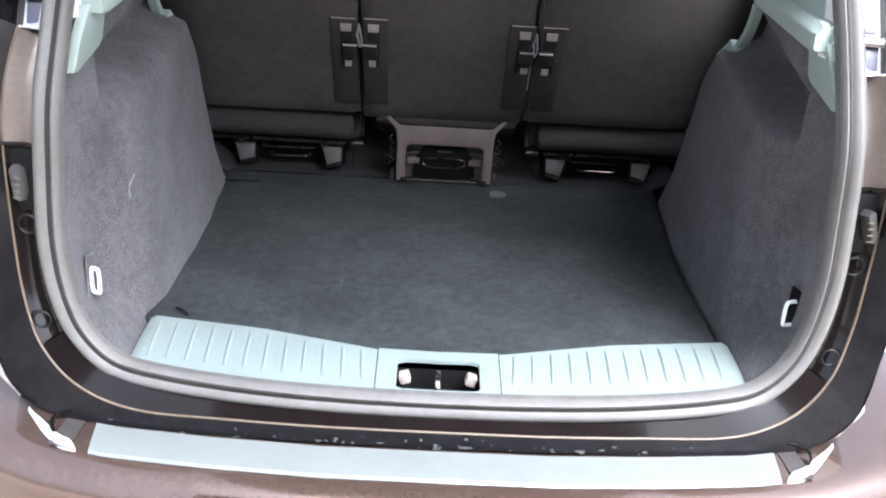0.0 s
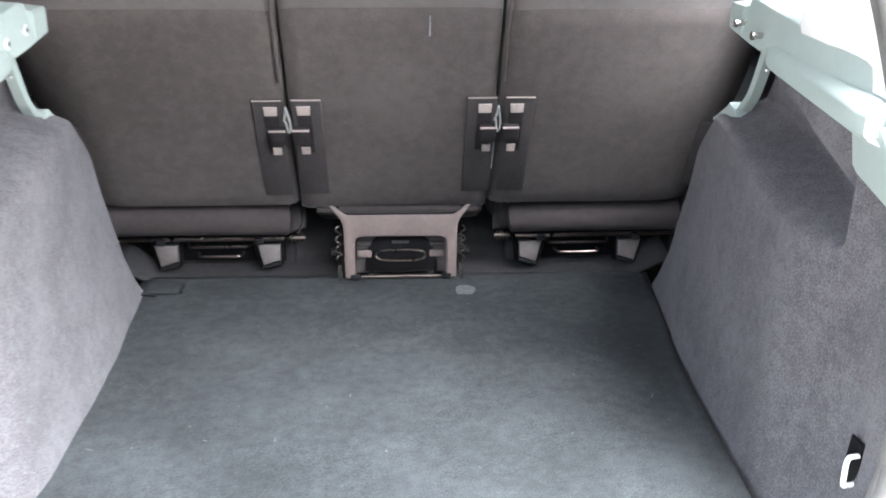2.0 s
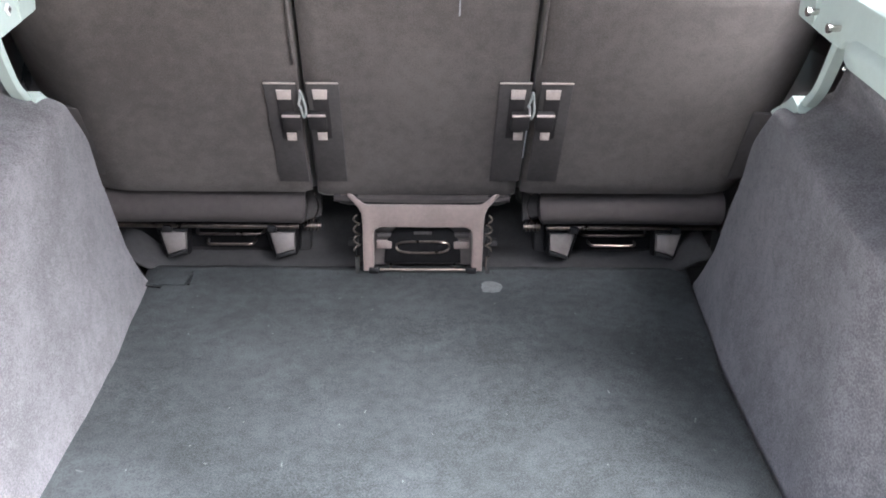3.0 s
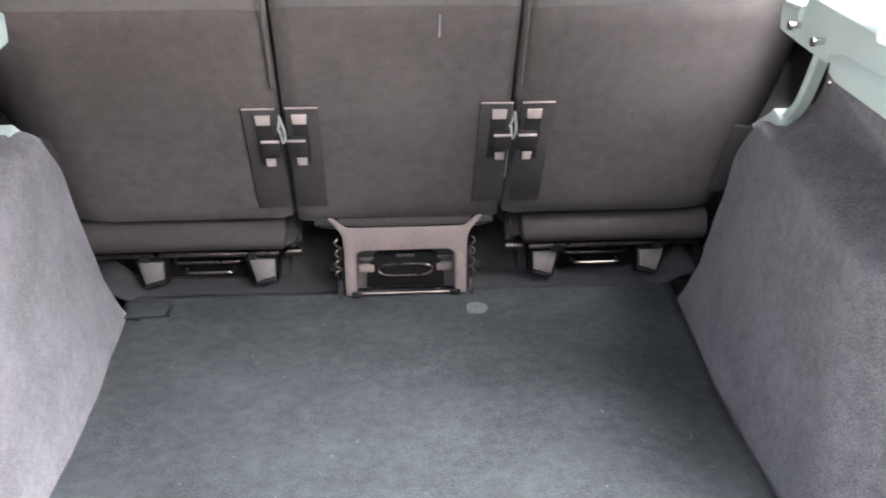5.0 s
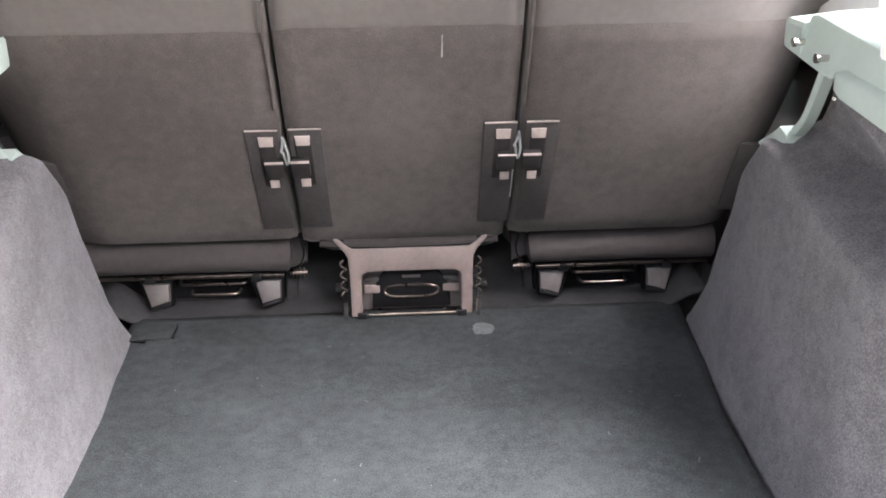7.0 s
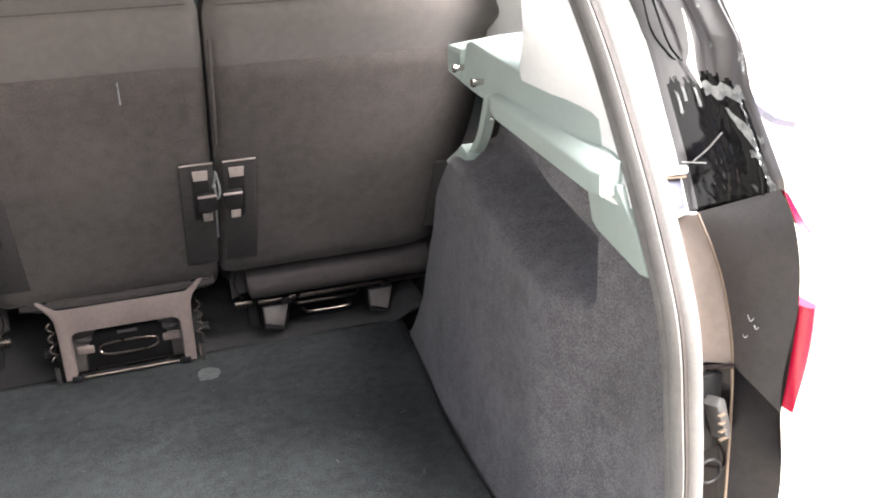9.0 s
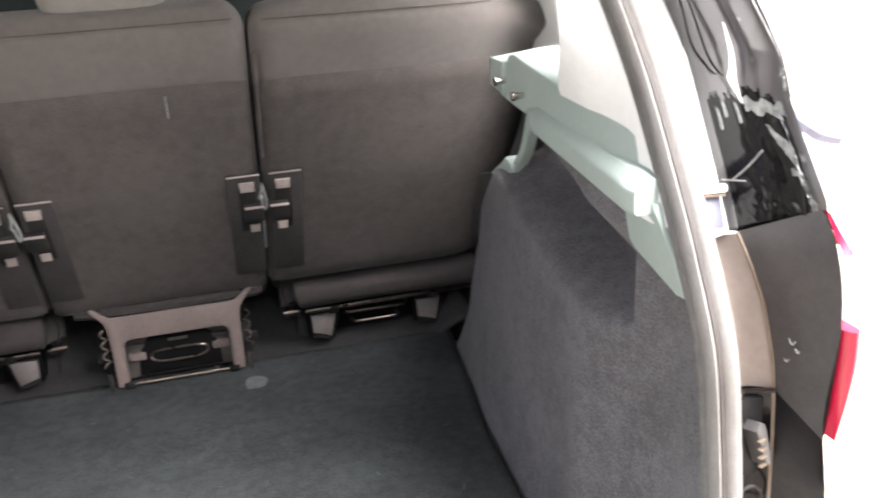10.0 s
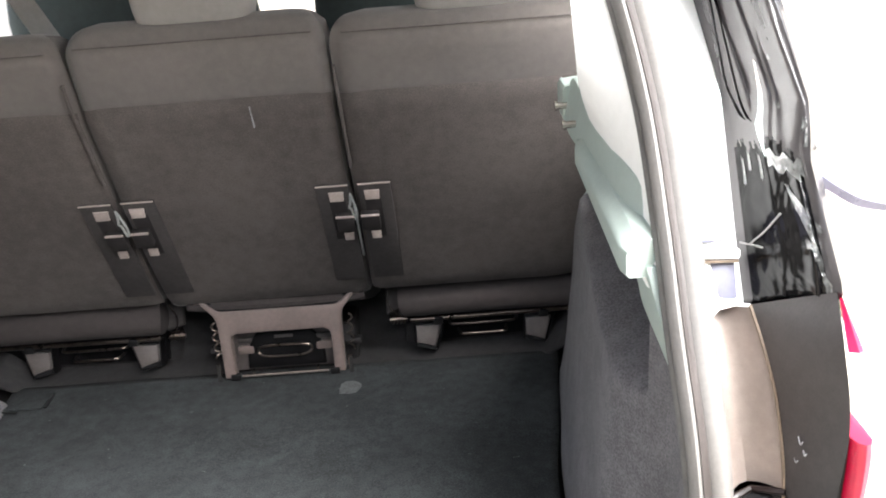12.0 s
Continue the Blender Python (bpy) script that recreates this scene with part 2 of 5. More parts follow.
def box(size, m=None, bevel=0.0, bm=None, seg=2):
    bm = bm or bmesh.new()
    g = bmesh.ops.create_cube(bm, size=1.0)
    bmesh.ops.scale(bm, vec=size, verts=g["verts"])
    if bevel:
        e = list({e for v in g["verts"] for e in v.link_edges})
        r = bmesh.ops.bevel(bm, geom=e, offset=bevel, segments=seg, affect="EDGES", profile=0.5)
        vs = list({v for f in r["faces"] for v in f.verts} | {v for v in g["verts"] if v.is_valid})
    else:
        vs = g["verts"]
    if m is not None:
        bmesh.ops.transform(bm, matrix=m, verts=vs)
    return bm


def tube(points, r, seg=8, closed=False, bm=None):
    """A round rod along a line of points."""
    bm = bm or bmesh.new()
    P = [Vector(p) for p in points]
    n = len(P)
    rings = []
    up = Vector((0.13, 0.2, 0.97))
    for i, p in enumerate(P):
        d = (P[(i + 1) % n] - P[i - 1]) if closed else (P[min(i + 1, n - 1)] - P[max(i - 1, 0)])
        d.normalize()
        a = d.cross(up).normalized()
        if a.length < 0.1:
            a = d.orthogonal().normalized()
        b = d.cross(a)
        rings.append([p + r * (math.cos(k * 2 * math.pi / seg) * a + math.sin(k * 2 * math.pi / seg) * b) for k in range(seg)])
    if closed:
        rings.append(rings[0])
        sheet(rings, closed=True, bm=bm)
        bmesh.ops.remove_doubles(bm, verts=bm.verts, dist=1e-6)
        return bm
    return sheet(rings, closed=True, caps=True, bm=bm)


def prism(outline, depth, m, bevel=0.0, bm=None):
    """An outline in the local xz plane, made thick along local y (towards -y), with bevelled rims."""
    bm = bm or bmesh.new()
    a = [bm.verts.new((x, 0, z)) for x, z in outline]
    f = bm.faces.new(a)
    r = bmesh.ops.extrude_face_region(bm, geom=[f])
    vs = [g for g in r["geom"] if isinstance(g, bmesh.types.BMVert)]
    bmesh.ops.translate(bm, vec=(0, -depth, 0), verts=vs)
    allv = a + vs
    if bevel:
        es = [e for e in {e for v in vs for e in v.link_edges} if all(v in vs for v in e.verts)]
        r2 = bmesh.ops.bevel(bm, geom=es, offset=bevel, segments=2, affect="EDGES", profile=0.5)
        allv = list({v for v in allv if v.is_valid} | {v for ff in r2["faces"] for v in ff.verts})
    bmesh.ops.transform(bm, matrix=m, verts=allv)
    return bm


# ---------------------------------------------------------------- ground and distance
bm = bmesh.new()
for v in ((-400, -400, 0), (400, -400, 0), (400, 400, 0), (-400, 400, 0)):
    bm.verts.new(v)
bm.faces.new(bm.verts)
ob = part("ground", bm, GROUND, m=pose(0, 0, -0.66))
tagged(ob, "pale sunlit concrete yard under the car", "ground", kind="structure")

# ---------------------------------------------------------------- boot floor
SILL_IN = [(0.0, 0.073), (0.09, 0.076), (0.267, 0.127), (0.45, 0.157), (0.52, 0.165)]     # x, y of the inner edge of the sill
EDGE = [(0.0, 0.44), (0.155, 0.447), (0.45, 0.458), (0.60, 0.468), (0.70, 0.478), (0.90, 0.50), (1.0, 0.512)]      # y, half width
BACK = 0.975


def skew(y):
    """The boot's middle drifts a little to the right towards the seats."""
    return 0.014 * y


def front_edge(x):
    return lerp(SILL_IN, abs(x))


rows = []
NX, NY = 60, 40
for j in range(NY + 1):
    row = []
    for i in range(NX + 1):
        s = i / NX * 2 - 1
        y0 = front_edge(s * 0.447)
        y = y0 + (BACK - y0) * j / NY
        x = s * (lerp(EDGE, y) + (0.012 if s < 0 else -0.003 - 0.005 * (1 - smooth(0.55, 0.7, y)))) + skew(y)
        z = 0.0025 * noise.noise(Vector((x * 5, y * 5, 3))) + 0.001 * noise.noise(Vector((x * 22, y * 22, 1)))
        row.append((x, y, z))
    rows.append(row)
floor = part("floor", sheet(rows), CARPET, thick=0.012, facing=(0, 0, 1))
tagged(floor, "dark grey carpeted boot floor with pale wear marks", "floor", kind="structure")

# lifted carpet flap in the far corner, with its dark slits
flap = thing("carpet_flap", "small dark grey carpet flap cut into the boot floor", "flap", at=(-0.452, 0.905, 0.003))
part("flap", prism([(-0.036, -0.03), (0.034, -0.028), (0.036, 0.03), (-0.03, 0.034)], 0.0018, pose(0, 0, 0.001, -90, 0, 0), 0.001), CARPET, flap)
part("slit", box((0.004, 0.05, 0.002), pose(0.039, -0.002, 0.002, 0, 0, 4)), BLACK, flap, "dark cut edge")
part("slit", box((0.03, 0.005, 0.002), pose(-0.02, -0.036, 0.002, 0, 0, -14)), BLACK, flap, "dark cut edge")

bm = bmesh.new()
ring = []
for k in range(26):
    a = k / 26 * 2 * math.pi
    r = 1 + 0.35 * noise.noise(Vector((math.cos(a) * 2, math.sin(a) * 2, 5)))
    ring.append(bm.verts.new((0.020 * r * math.cos(a), 0.026 * r * math.sin(a), 0)))
bm.faces.new(ring)
ob = part("floor_stain", bm, STAIN, m=pose(0.137, 0.873, 0.0035))
tagged(ob, "pale dried stain on the boot carpet", "stain")

rng = random.Random(3)
bm = bmesh.new()
for k in range(55):
    y = 0.2 + 0.72 * rng.random()
    x = rng.uniform(-0.42, 0.42)
    r, a = rng.uniform(0.0006, 0.0016), rng.uniform(0, 3.1)
    c, s = math.cos(a), math.sin(a)
    L = r * rng.choice((1, 1, 2, 4))
    bm.faces.new([bm.verts.new((x + c * p * L - s * q * r, y + s * p * L + c * q * r, 0.0042)) for p, q in ((-1, -1), (1, -0.6), (1.2, 0.8), (-0.7, 1))])
ob = part("lint", bm, LINT)
tagged(ob, "pale lint and crumbs scattered over the carpet", "lint", kind="stuff")

strap = thing("pull_loop", "small black fabric pull loop at the carpet edge", "loop", at=(-0.405, 0.172, 0.004))
part("loop", tube(spline([(-0.010, 0.014, 0), (-0.005, 0.006, 0.003), (0.004, -0.003, 0.004), (0.012, -0.010, 0.0)], 9), 0.0024, 6), BLACK, strap)

# floor under the seats and the cabin, seat shade darkened into its carpet
ob = part("cabin_floor", box((1.34, 1.9, 0.04), pose(0, BACK + 0.95, -0.05)), DARKFLOOR)
tagged(ob, "dark carpeted cabin floor under the seats", "floor", kind="structure")

rows = []
for i in range(41):
    x = -0.56 + 1.12 * i / 40
    w = 0.002 * noise.noise(Vector((x * 14, 2, 0)))
    curl = 0.05 * smooth(0.46, 0.56, abs(x))
    rows.append([(x, y - 0.5 * curl, z + w + curl) for y, z in ((0.968, -0.016), (0.985, -0.008), (1.03, -0.002), (1.062, 0.006), (1.085, 0.03), (1.10, 0.08), (1.11, 0.15))])
ob = part("carpet_riser", sheet(rows), DARKFLOOR, thick=0.006, facing=(0, -0.3, 1))
tagged(ob, "carpet darkened for shade, rising under the rear seats", "floor", kind="structure")

# ---------------------------------------------------------------- side linings
HUMP_EDGE = [(-0.03, 0.955), (0.0, 0.93), (0.03, 0.90), (0.10, 0.83), (0.21, 0.762), (0.31, 0.69), (0.37, 0.625), (0.42, 0.572), (0.45, 0.550), (0.50, 0.53)]
# ^ z, y of the rounded edge towards the seats


def lining_x(y, z):
    """Half width of the boot at a depth and a height."""
    base = lerp(EDGE, y) + 0.036 * (max(z, 0) / 0.35) ** 0.8
    flare = lerp([(-0.03, 0.0), (0.0, 0.02), (0.03, 0.042), (0.08, 0.056), (0.15, 0.056), (0.29, 0.044), (0.4, 0.034), (0.5, 0.03)], z)
    base += flare * (1 - smooth(0.09, 0.26, y))
    ridge = lerp([(0.165, 0.345), (0.20, 0.338), (0.25, 0.340), (0.31, 0.348), (0.41, 0.368), (0.60, 0.395), (0.75, 0.405)], y)
    # hollow under the shelf support: it widens towards the seats, and its wall leans in again above
    deep = lerp([(0.17, 0.070), (0.30, 0.092), (0.42, 0.098), (0.52, 0.082), (0.62, 0.066)], y) * smooth(ridge - 0.020, ridge + 0.026, z)
    deep -= lerp([(0.40, 0.95), (0.50, 0.45), (0.58, 0.15)], y) * max(0.0, z - ridge - 0.018)
    base += max(deep, 0.0) * smooth(0.160, 0.170, y) * (1 - smooth(0.64, 0.74, y))
    return base


def lining(side, name, label):
    rows = []
    NZ, NU = 112, 78
    for j in range(NZ + 1):
        z = -0.028 + 0.53 * j / NZ
        y_front = lerp([(-0.03, 0.026), (0.36, 0.030), (0.44, 0.060), (0.51, 0.103)], z)
        yE = lerp(HUMP_EDGE, z) + 0.045 * smooth(0.0, 0.25, z) + 0.035 * smooth(0.22, 0.34, z)
        row = []
        y0 = yE - 0.045
        flat = sorted([y_front + (y0 - y_front) * i / 60 for i in range(60)] + [0.157, 0.160, 0.1625, 0.165, 0.1675, 0.170, 0.173])
        for i in range(NU + 1):
            if i < len(flat):
                y = flat[i]
                x = lining_x(y, z)
            else:
                a = (i - len(flat)) / (NU - len(flat)) * math.pi / 2
                x = lining_x(y0, z) + 0.05 * (1 - math.cos(a)) + 0.03 * max(0, a - 1.2)
                y = y0 + 0.045 * math.sin(a)
            n = 0.0015 * noise.noise(Vector((y * 9, z * 9, side * 4)))
            row.append((side * (x + n) + skew(y), y, z))
        rows.append(row)
    ob = part(name, sheet(rows), LINING, sharp=60, thick=0.006, facing=(-side, -0.2, 0))
    return tagged(ob, label, "side lining", kind="structure")


wall_right = lining(1, "wall_right", "moulded grey felt boot lining with a recess over the wheel arch")
wall_left = lining(-1, "wall_left", "scuffed light grey felt boot lining over the wheel arch")

# pale scuffs on the left lining
for pts in (((-1, 0.214, 0.212), (-1, 0.199, 0.197), (-1, 0.197, 0.180)),):
    line = spline([(-lining_x(y, z) + skew(y) + 0.0018, y, z) for _, y, z in pts], 10)
    ob = part("scuff_mark", tube(line, 0.0010, 6), SCUFF)
    tagged(ob, "pale curved scuff on the felt lining", "scuff")

# ---------------------------------------------------------------- lashing rings


def lashing_ring(side):
    o = thing("lashing_ring", "bright metal lashing ring on the boot lining", "lashing ring", "lashing rings", at=(side * 0.508 + 0.004, 0.071, 0.099 if side > 0 else 0.096))
    cx, hw = (-0.004, 0.0100) if side > 0 else (-0.008, 0.0065)
    loop = []
    for k in range(32):
        c, v = math.cos(k / 16 * math.pi), math.sin(k / 16 * math.pi)
        loop.append((side * (cx + hw * math.copysign(abs(c) ** 0.45, c)), -0.004 + 0.003 * c, 0.0185 * math.copysign(abs(v) ** 0.45, v) + 0.002 * c))
    part("ring", tube(loop, 0.0031, 8, closed=True), PALE, o)
    # black on the right stands in for the shaded hollow behind the ring
    part("recess_plate", prism([(-0.016, -0.030), (0.014, -0.030), (0.012, 0.034), (-0.008, 0.036)], 0.004,
                               Matrix.Translation((side * 0.003, 0.006, 0)) @ pose(0, 0, 0, 0, 0, side * -80), 0.002), PITCH if side > 0 else LINING, o)


lashing_ring(1)
lashing_ring(-1)

# ---------------------------------------------------------------- sill trim
SILL_OUT = [(0.0, -0.024), (0.085, -0.022), (0.26, -0.012), (0.44, 0.014), (0.5, 0.02)]


def sill_point(x, f, lift=0.0):
    """f 0 at the inner edge, 1 at the outer one."""
    y0, y1 = front_edge(x), lerp(SILL_OUT, abs(x))
    z = 0.004 - 0.016 * f ** 1.5 - (0.012 if f >= 0.999 else 0)
    return (x, y0 + (y1 - y0) * f, z + lift)


def sill_rib(x):
    rows = []
    for i in range(13):
        f = 0.10 + 0.68 * i / 12
        s = math.sin(math.pi * i / 12) ** 0.35
        xx = x - math.copysign(0.006, x) * (f - 0.5) * 1.4
        c = Vector(sill_point(xx, f))
        rows.append([c + Vector((dx, 0, h * s)) for dx, h in ((-0.0034, -0.0004), (-0.0018, 0.0022), (0.0, 0.0030), (0.0018, 0.0022), (0.0034, -0.0004))])
    return sheet(rows)


sill = thing("sill_trim", "ribbed grey green plastic boot sill trim", "sill trim")
for side in (-1, 1):
    rows = []
    for i in range(37):
        x = side * (0.090 + ((0.458 if side > 0 else 0.4475) - 0.090) * i / 36)
        end = 0.006 * smooth(0.97, 1.0, i / 36)
        fs = (0.0, 0.012, 0.05, 0.3, 0.6, 0.84, 0.90, 0.96, 1.0)
        row = [Vector(sill_point(x, f)) for f in fs]
        row[0].z -= 0.008
        row[0].y += 0.002
        for v in row:
            v.z -= end
        rows.append(row)
    seg = part("sill_segment", sheet(rows), SILL, sill, thick=0.0)
    for k in range(12):
        part("rib", sill_rib(side * (0.110 + 0.0285 * k)), SILL, seg)

# middle piece with the catch opening
mid = bmesh.new()
N_C = 40
rim, hole, under = [], [], []
for k in range(N_C):
    t = k / N_C * 2 * math.pi
    c, s = math.cos(t), math.sin(t)
    q = max(abs(c), abs(s))
    ox, of = 0.0885 * c / q, 0.5 + 0.5 * s / q
    hx = 0.060 * math.copysign(min(1.0, abs(c) * 1.25) ** 0.5, c) * (1 - 0.24 * max(0.0, -s - 0.55) / 0.45)
    hf = 0.585 + 0.335 * math.copysign(min(1.0, abs(s) * 1.3) ** 0.6, s)
    rim.append(mid.verts.new(sill_point(ox, min(max(of, 0.0), 0.998), 0.0015)))
    hole.append(mid.verts.new(sill_point(hx, hf, 0.0015)))
    under.append(mid.verts.new(Vector(sill_point(hx * 0.985, hf, -0.004))))
for k in range(N_C):
    l = (k + 1) % N_C
    mid.faces.new((rim[k], rim[l], hole[l], hole[k]))
    mid.faces.new((hole[k], hole[l], under[l], under[k]))
part("catch_cover", mid, SILL, sill, thick=0.0)
well = box((0.128, 0.080, 0.05), pose(0, 0.016, -0.040), 0.0)
top = [f for f in well.faces if f.normal.z > 0.9]
bmesh.ops.delete(well, geom=top, context="FACES")
part("catch_well", well, BLACK, sill, "dark recess of the lid catch")
part("striker", tube(spline([(0, 0.040, -0.04), (0, 0.034, -0.010), (0, 0.018, -0.004), (0, 0.002, -0.010), (0, -0.004, -0.04)], 16), 0.0045, 8), CHROME, sill, "bright bent metal striker")
for s in (-1, 1):
    part("guide_block", box((0.016, 0.018, 0.016), pose(s * 0.048, 0.028, -0.014, 0, s * 18, 0), 0.003), PATCH, sill, "grey guide block")

# ---------------------------------------------------------------- weather seal
SEAL_R = [(0.0, -0.040, -0.022), (0.13, -0.037, -0.022), (0.26, -0.027, -0.021), (0.38, -0.008, -0.018), (0.455, 0.008, -0.008), (0.502, 0.016, 0.032), (0.526, 0.02, 0.09),
          (0.535, 0.02, 0.17), (0.531, 0.02, 0.27), (0.524, 0.022, 0.36), (0.519, 0.05, 0.44), (0.519, 0.092, 0.51), (0.517, 0.150, 0.60),
          (0.505, 0.205, 0.69), (0.485, 0.262, 0.785), (0.44, 0.305, 0.85), (0.34, 0.328, 0.88), (0.17, 0.338, 0.892), (0.0, 0.34, 0.895)]
half = spline(SEAL_R, 120)
loop = half + [Vector((-p.x, p.y, p.z)) for p in reversed(half[1:-1])]
rows, dark_rows, core_rows = [], [], []
n = len(loop)
for i, p in enumerate(loop):
    d = (loop[(i + 1) % n] - loop[i - 1]).normalized()
    c = Vector((0, 0.16, 0.42))
    outw = Vector((p.x, 0, (p.z - c.z) * 0.5 if p.z > c.z else p.z - c.z))
    if c.z - 0.32 < p.z < 0.8:
        outw.z *= 0.1
    outw = (outw - outw.dot(d) * d).normalized()
    back = d.cross(outw).normalized()
    if back.y > 0:
        back = -back
    prof = [(-0.017, -0.006), (-0.016, 0.004), (-0.011, 0.009), (-0.006, 0.006), (-0.003, 0.003), (0.000, 0.006), (0.006, 0.011), (0.012, 0.009),
            (0.017, 0.002), (0.018, -0.006)]
    rows.append([p + outw * a + back * b for a, b in prof])
    core_rows.append([p + outw * a + back * b for a, b in ((-0.0085, 0.004), (-0.0075, 0.0085), (-0.005, 0.0068), (-0.0025, 0.0050), (-0.0005, 0.0052), (0.001, 0.003))])
    dark_rows.append([p + outw * a + back * b for a, b in ((-0.0195, -0.010), (-0.0188, -0.006), (-0.0172, -0.003), (-0.0165, -0.006))])
rows.append(rows[0])
dark_rows.append(dark_rows[0])
core_rows.append(core_rows[0])
seal = thing("weather_seal", "grey rubber weather seal round the boot opening", "weather seal")
bm = sheet(rows)
bmesh.ops.remove_doubles(bm, verts=bm.verts, dist=1e-6)
part("seal_bulb", bm, RUBBER, seal, sharp=70)
bm = sheet(dark_rows)
bmesh.ops.remove_doubles(bm, verts=bm.verts, dist=1e-6)
bm2 = sheet(core_rows)
bmesh.ops.remove_doubles(bm2, verts=bm2.verts, dist=1e-6)
part("seal_groove", bm2, RUBBER_DARK, seal, "dark brown groove", sharp=70)
part("seal_lip", bm, SEAL_LIP, seal, "dark inner lip", sharp=70)

# ---------------------------------------------------------------- shelf supports


def capped(rows):
    """A skin over rows with both ends closed."""
    bm = sheet(rows)
    n = len(rows[0])
    bm.verts.ensure_lookup_table()
    bm.faces.new(bm.verts[:n])
    bm.faces.new(bm.verts[-n:])
    return bm


def yz_plate(side, outline, x_in, x_out, bevel=0.003):
    """A plate with its outline in y and z; x_in and x_out give its two faces at a height."""
    bm = bmesh.new()
    a = [bm.verts.new((side * x_in(z), y, z)) for y, z in outline]
    b = [bm.verts.new((side * x_out(z), y, z)) for y, z in outline]
    bm.faces.new(a)
    bm.faces.new(b)
    for i in range(len(outline)):
        j = (i + 1) % len(outline)
        bm.faces.new((a[i], a[j], b[j], b[i]))
    bmesh.ops.bevel(bm, geom=[e for e in bm.edges if all(v in a for v in e.verts)], offset=bevel, segments=2, affect="EDGES", profile=0.5)
    return bm


def shelf_support(side):
    o = thing("shelf_support", "light grey green plastic parcel shelf support", "shelf support", "shelf supports")
    S = lambda pts: [(side * x, y, z) for x, y, z in pts]
    top = lambda y: 0.532 + 0.140 * (y - 0.085)
    ledge = lambda y: 0.504 + 0.115 * (y - 0.08)
    # upper body with its leaning inner face
    rows = []
    for k in range(25):
        y = 0.110 + (0.470 - 0.110) * k / 24
        zt = top(y) - 0.004 * (k == 24)
        zb = ledge(y) - 0.012 if y < 0.385 else 0.516 + 0.154 * (y - 0.383)
        xo = lerp([(0.07, 0.520), (0.11, 0.524), (0.15, 0.534), (0.18, 0.63), (0.25, 0.66), (0.54, 0.665)], y)
        xb, xt = lerp([(0.11, 0.512), (0.13, 0.500), (0.16, 0.491), (0.20, 0.486), (0.38, 0.482), (0.42, 0.4785)], y), lerp([(0.11, 0.516), (0.13, 0.505), (0.16, 0.498), (0.20, 0.4945), (0.30, 0.4905)], y)
        rows.append(S([(xo, y, zb), (xb + 0.004, y, zb), (xb, y, zb + 0.003), (xt - 0.002, y, zt - 0.004), (xt, y, zt - 0.001), (xt + 0.0035, y, zt),
                       (xt + 0.0035 + 0.3 * (xo - xt), y, zt + 0.003 * smooth(0.12, 0.2, y)), (xo, y, zt + 0.009 * smooth(0.12, 0.2, y))]))
    part("upper_rail", capped(rows), TRIM, o, sharp=30)
    # lower end strip beside the seats
    rows = []
    for k in range(6):
        y = 0.468 + (0.527 - 0.468) * k / 5
        zb, e = 0.516 + 0.154 * (y - 0.383), 0.004 * (k == 5)
        zt = 0.573 + 0.05 * (y - 0.47)
        rows.append(S([(0.665, y, zb + e), (0.483, y, zb + e), (0.4785 + e, y, zb + 0.004 + e), (0.4785 + e, y, zt - 0.006), (0.4815 + e, y, zt - 0.001), (0.487, y, zt - e),
                       (0.55, y, zt + 0.006 - e), (0.665, y, zt + 0.010 - e)]))
    part("end_strip", capped(rows), TRIM, o, sharp=30)
    # ledge bar that the shelf lies on
    rows = []
    for k in range(17):
        y = 0.098 + (0.371 - 0.098) * k / 16
        e = 0.0035 * (k in (0, 16))
        zi, zb, zl = 0.495 + 0.129 * (y - 0.101), 0.468 + 0.135 * (y - 0.101), ledge(y)
        rows.append(S([(0.508, y, zb + e), (0.480, y, zb + e), (0.4763 + e, y, zb + 0.002 + e), (0.4745 + e, y, zb + 0.006), (0.4745 + e, y, zi - 0.004), (0.4755 + e, y, zi - 0.001),
                       (0.4785 + e, y, zi + 0.0025 - e), (0.487, y, zl - e), (0.508, y, zl + 0.002 - e)]))
    part("ledge_bar", capped(rows), TRIM, o, sharp=30)
    # tab that runs down beside the seal
    part("lower_tab", yz_plate(side, [(0.092, 0.482), (0.160, 0.480), (0.161, 0.428), (0.152, 0.420), (0.074, 0.396), (0.054, 0.398), (0.070, 0.440)],
                               lambda z: 0.497 + 0.012 * (0.46 - z) / 0.07, lambda z: 0.511 + 0.012 * (0.46 - z) / 0.07), TRIM, o)
    # catch pins for the shelf
    for y, z in ((0.469, 0.550), (0.404, 0.540)):
        if side > 0:
            pin = tube([(side * 0.486, y, z), (side * 0.470, y, z)], 0.0042, 10)
            tube([(side * 0.472, y, z), (side * 0.4685, y, z)], 0.0058, 10, bm=pin)
            part("pin", pin, CHROME, o, "small bright shelf pin")
        else:
            at = Matrix.Translation((side * 0.4800, y - 0.03, z)) @ pose(0, 0, 0, 45, 0, 0)
            socket = part("pin_socket", box((0.004, 0.011, 0.011), at, 0.001), SHINE, o, "small pale pin socket")
            part("socket_hole", box((0.0045, 0.006, 0.006), at @ pose(0.0004, 0, 0)), PLATE, socket)
    part("clip", tube([(side * 0.482, 0.371, 0.502), (side * 0.4785, 0.367, 0.5005)], 0.002, 8), CHROME, o, "small bright metal clip")
    # broad trim arm that runs from the rail down to a foot on the wheel arch
    front = spline([(0, 0.526, 0.520), (0, 0.545, 0.484), (0, 0.574, 0.434), (0, 0.600, 0.408), (0, 0.624, 0.392)], 14)
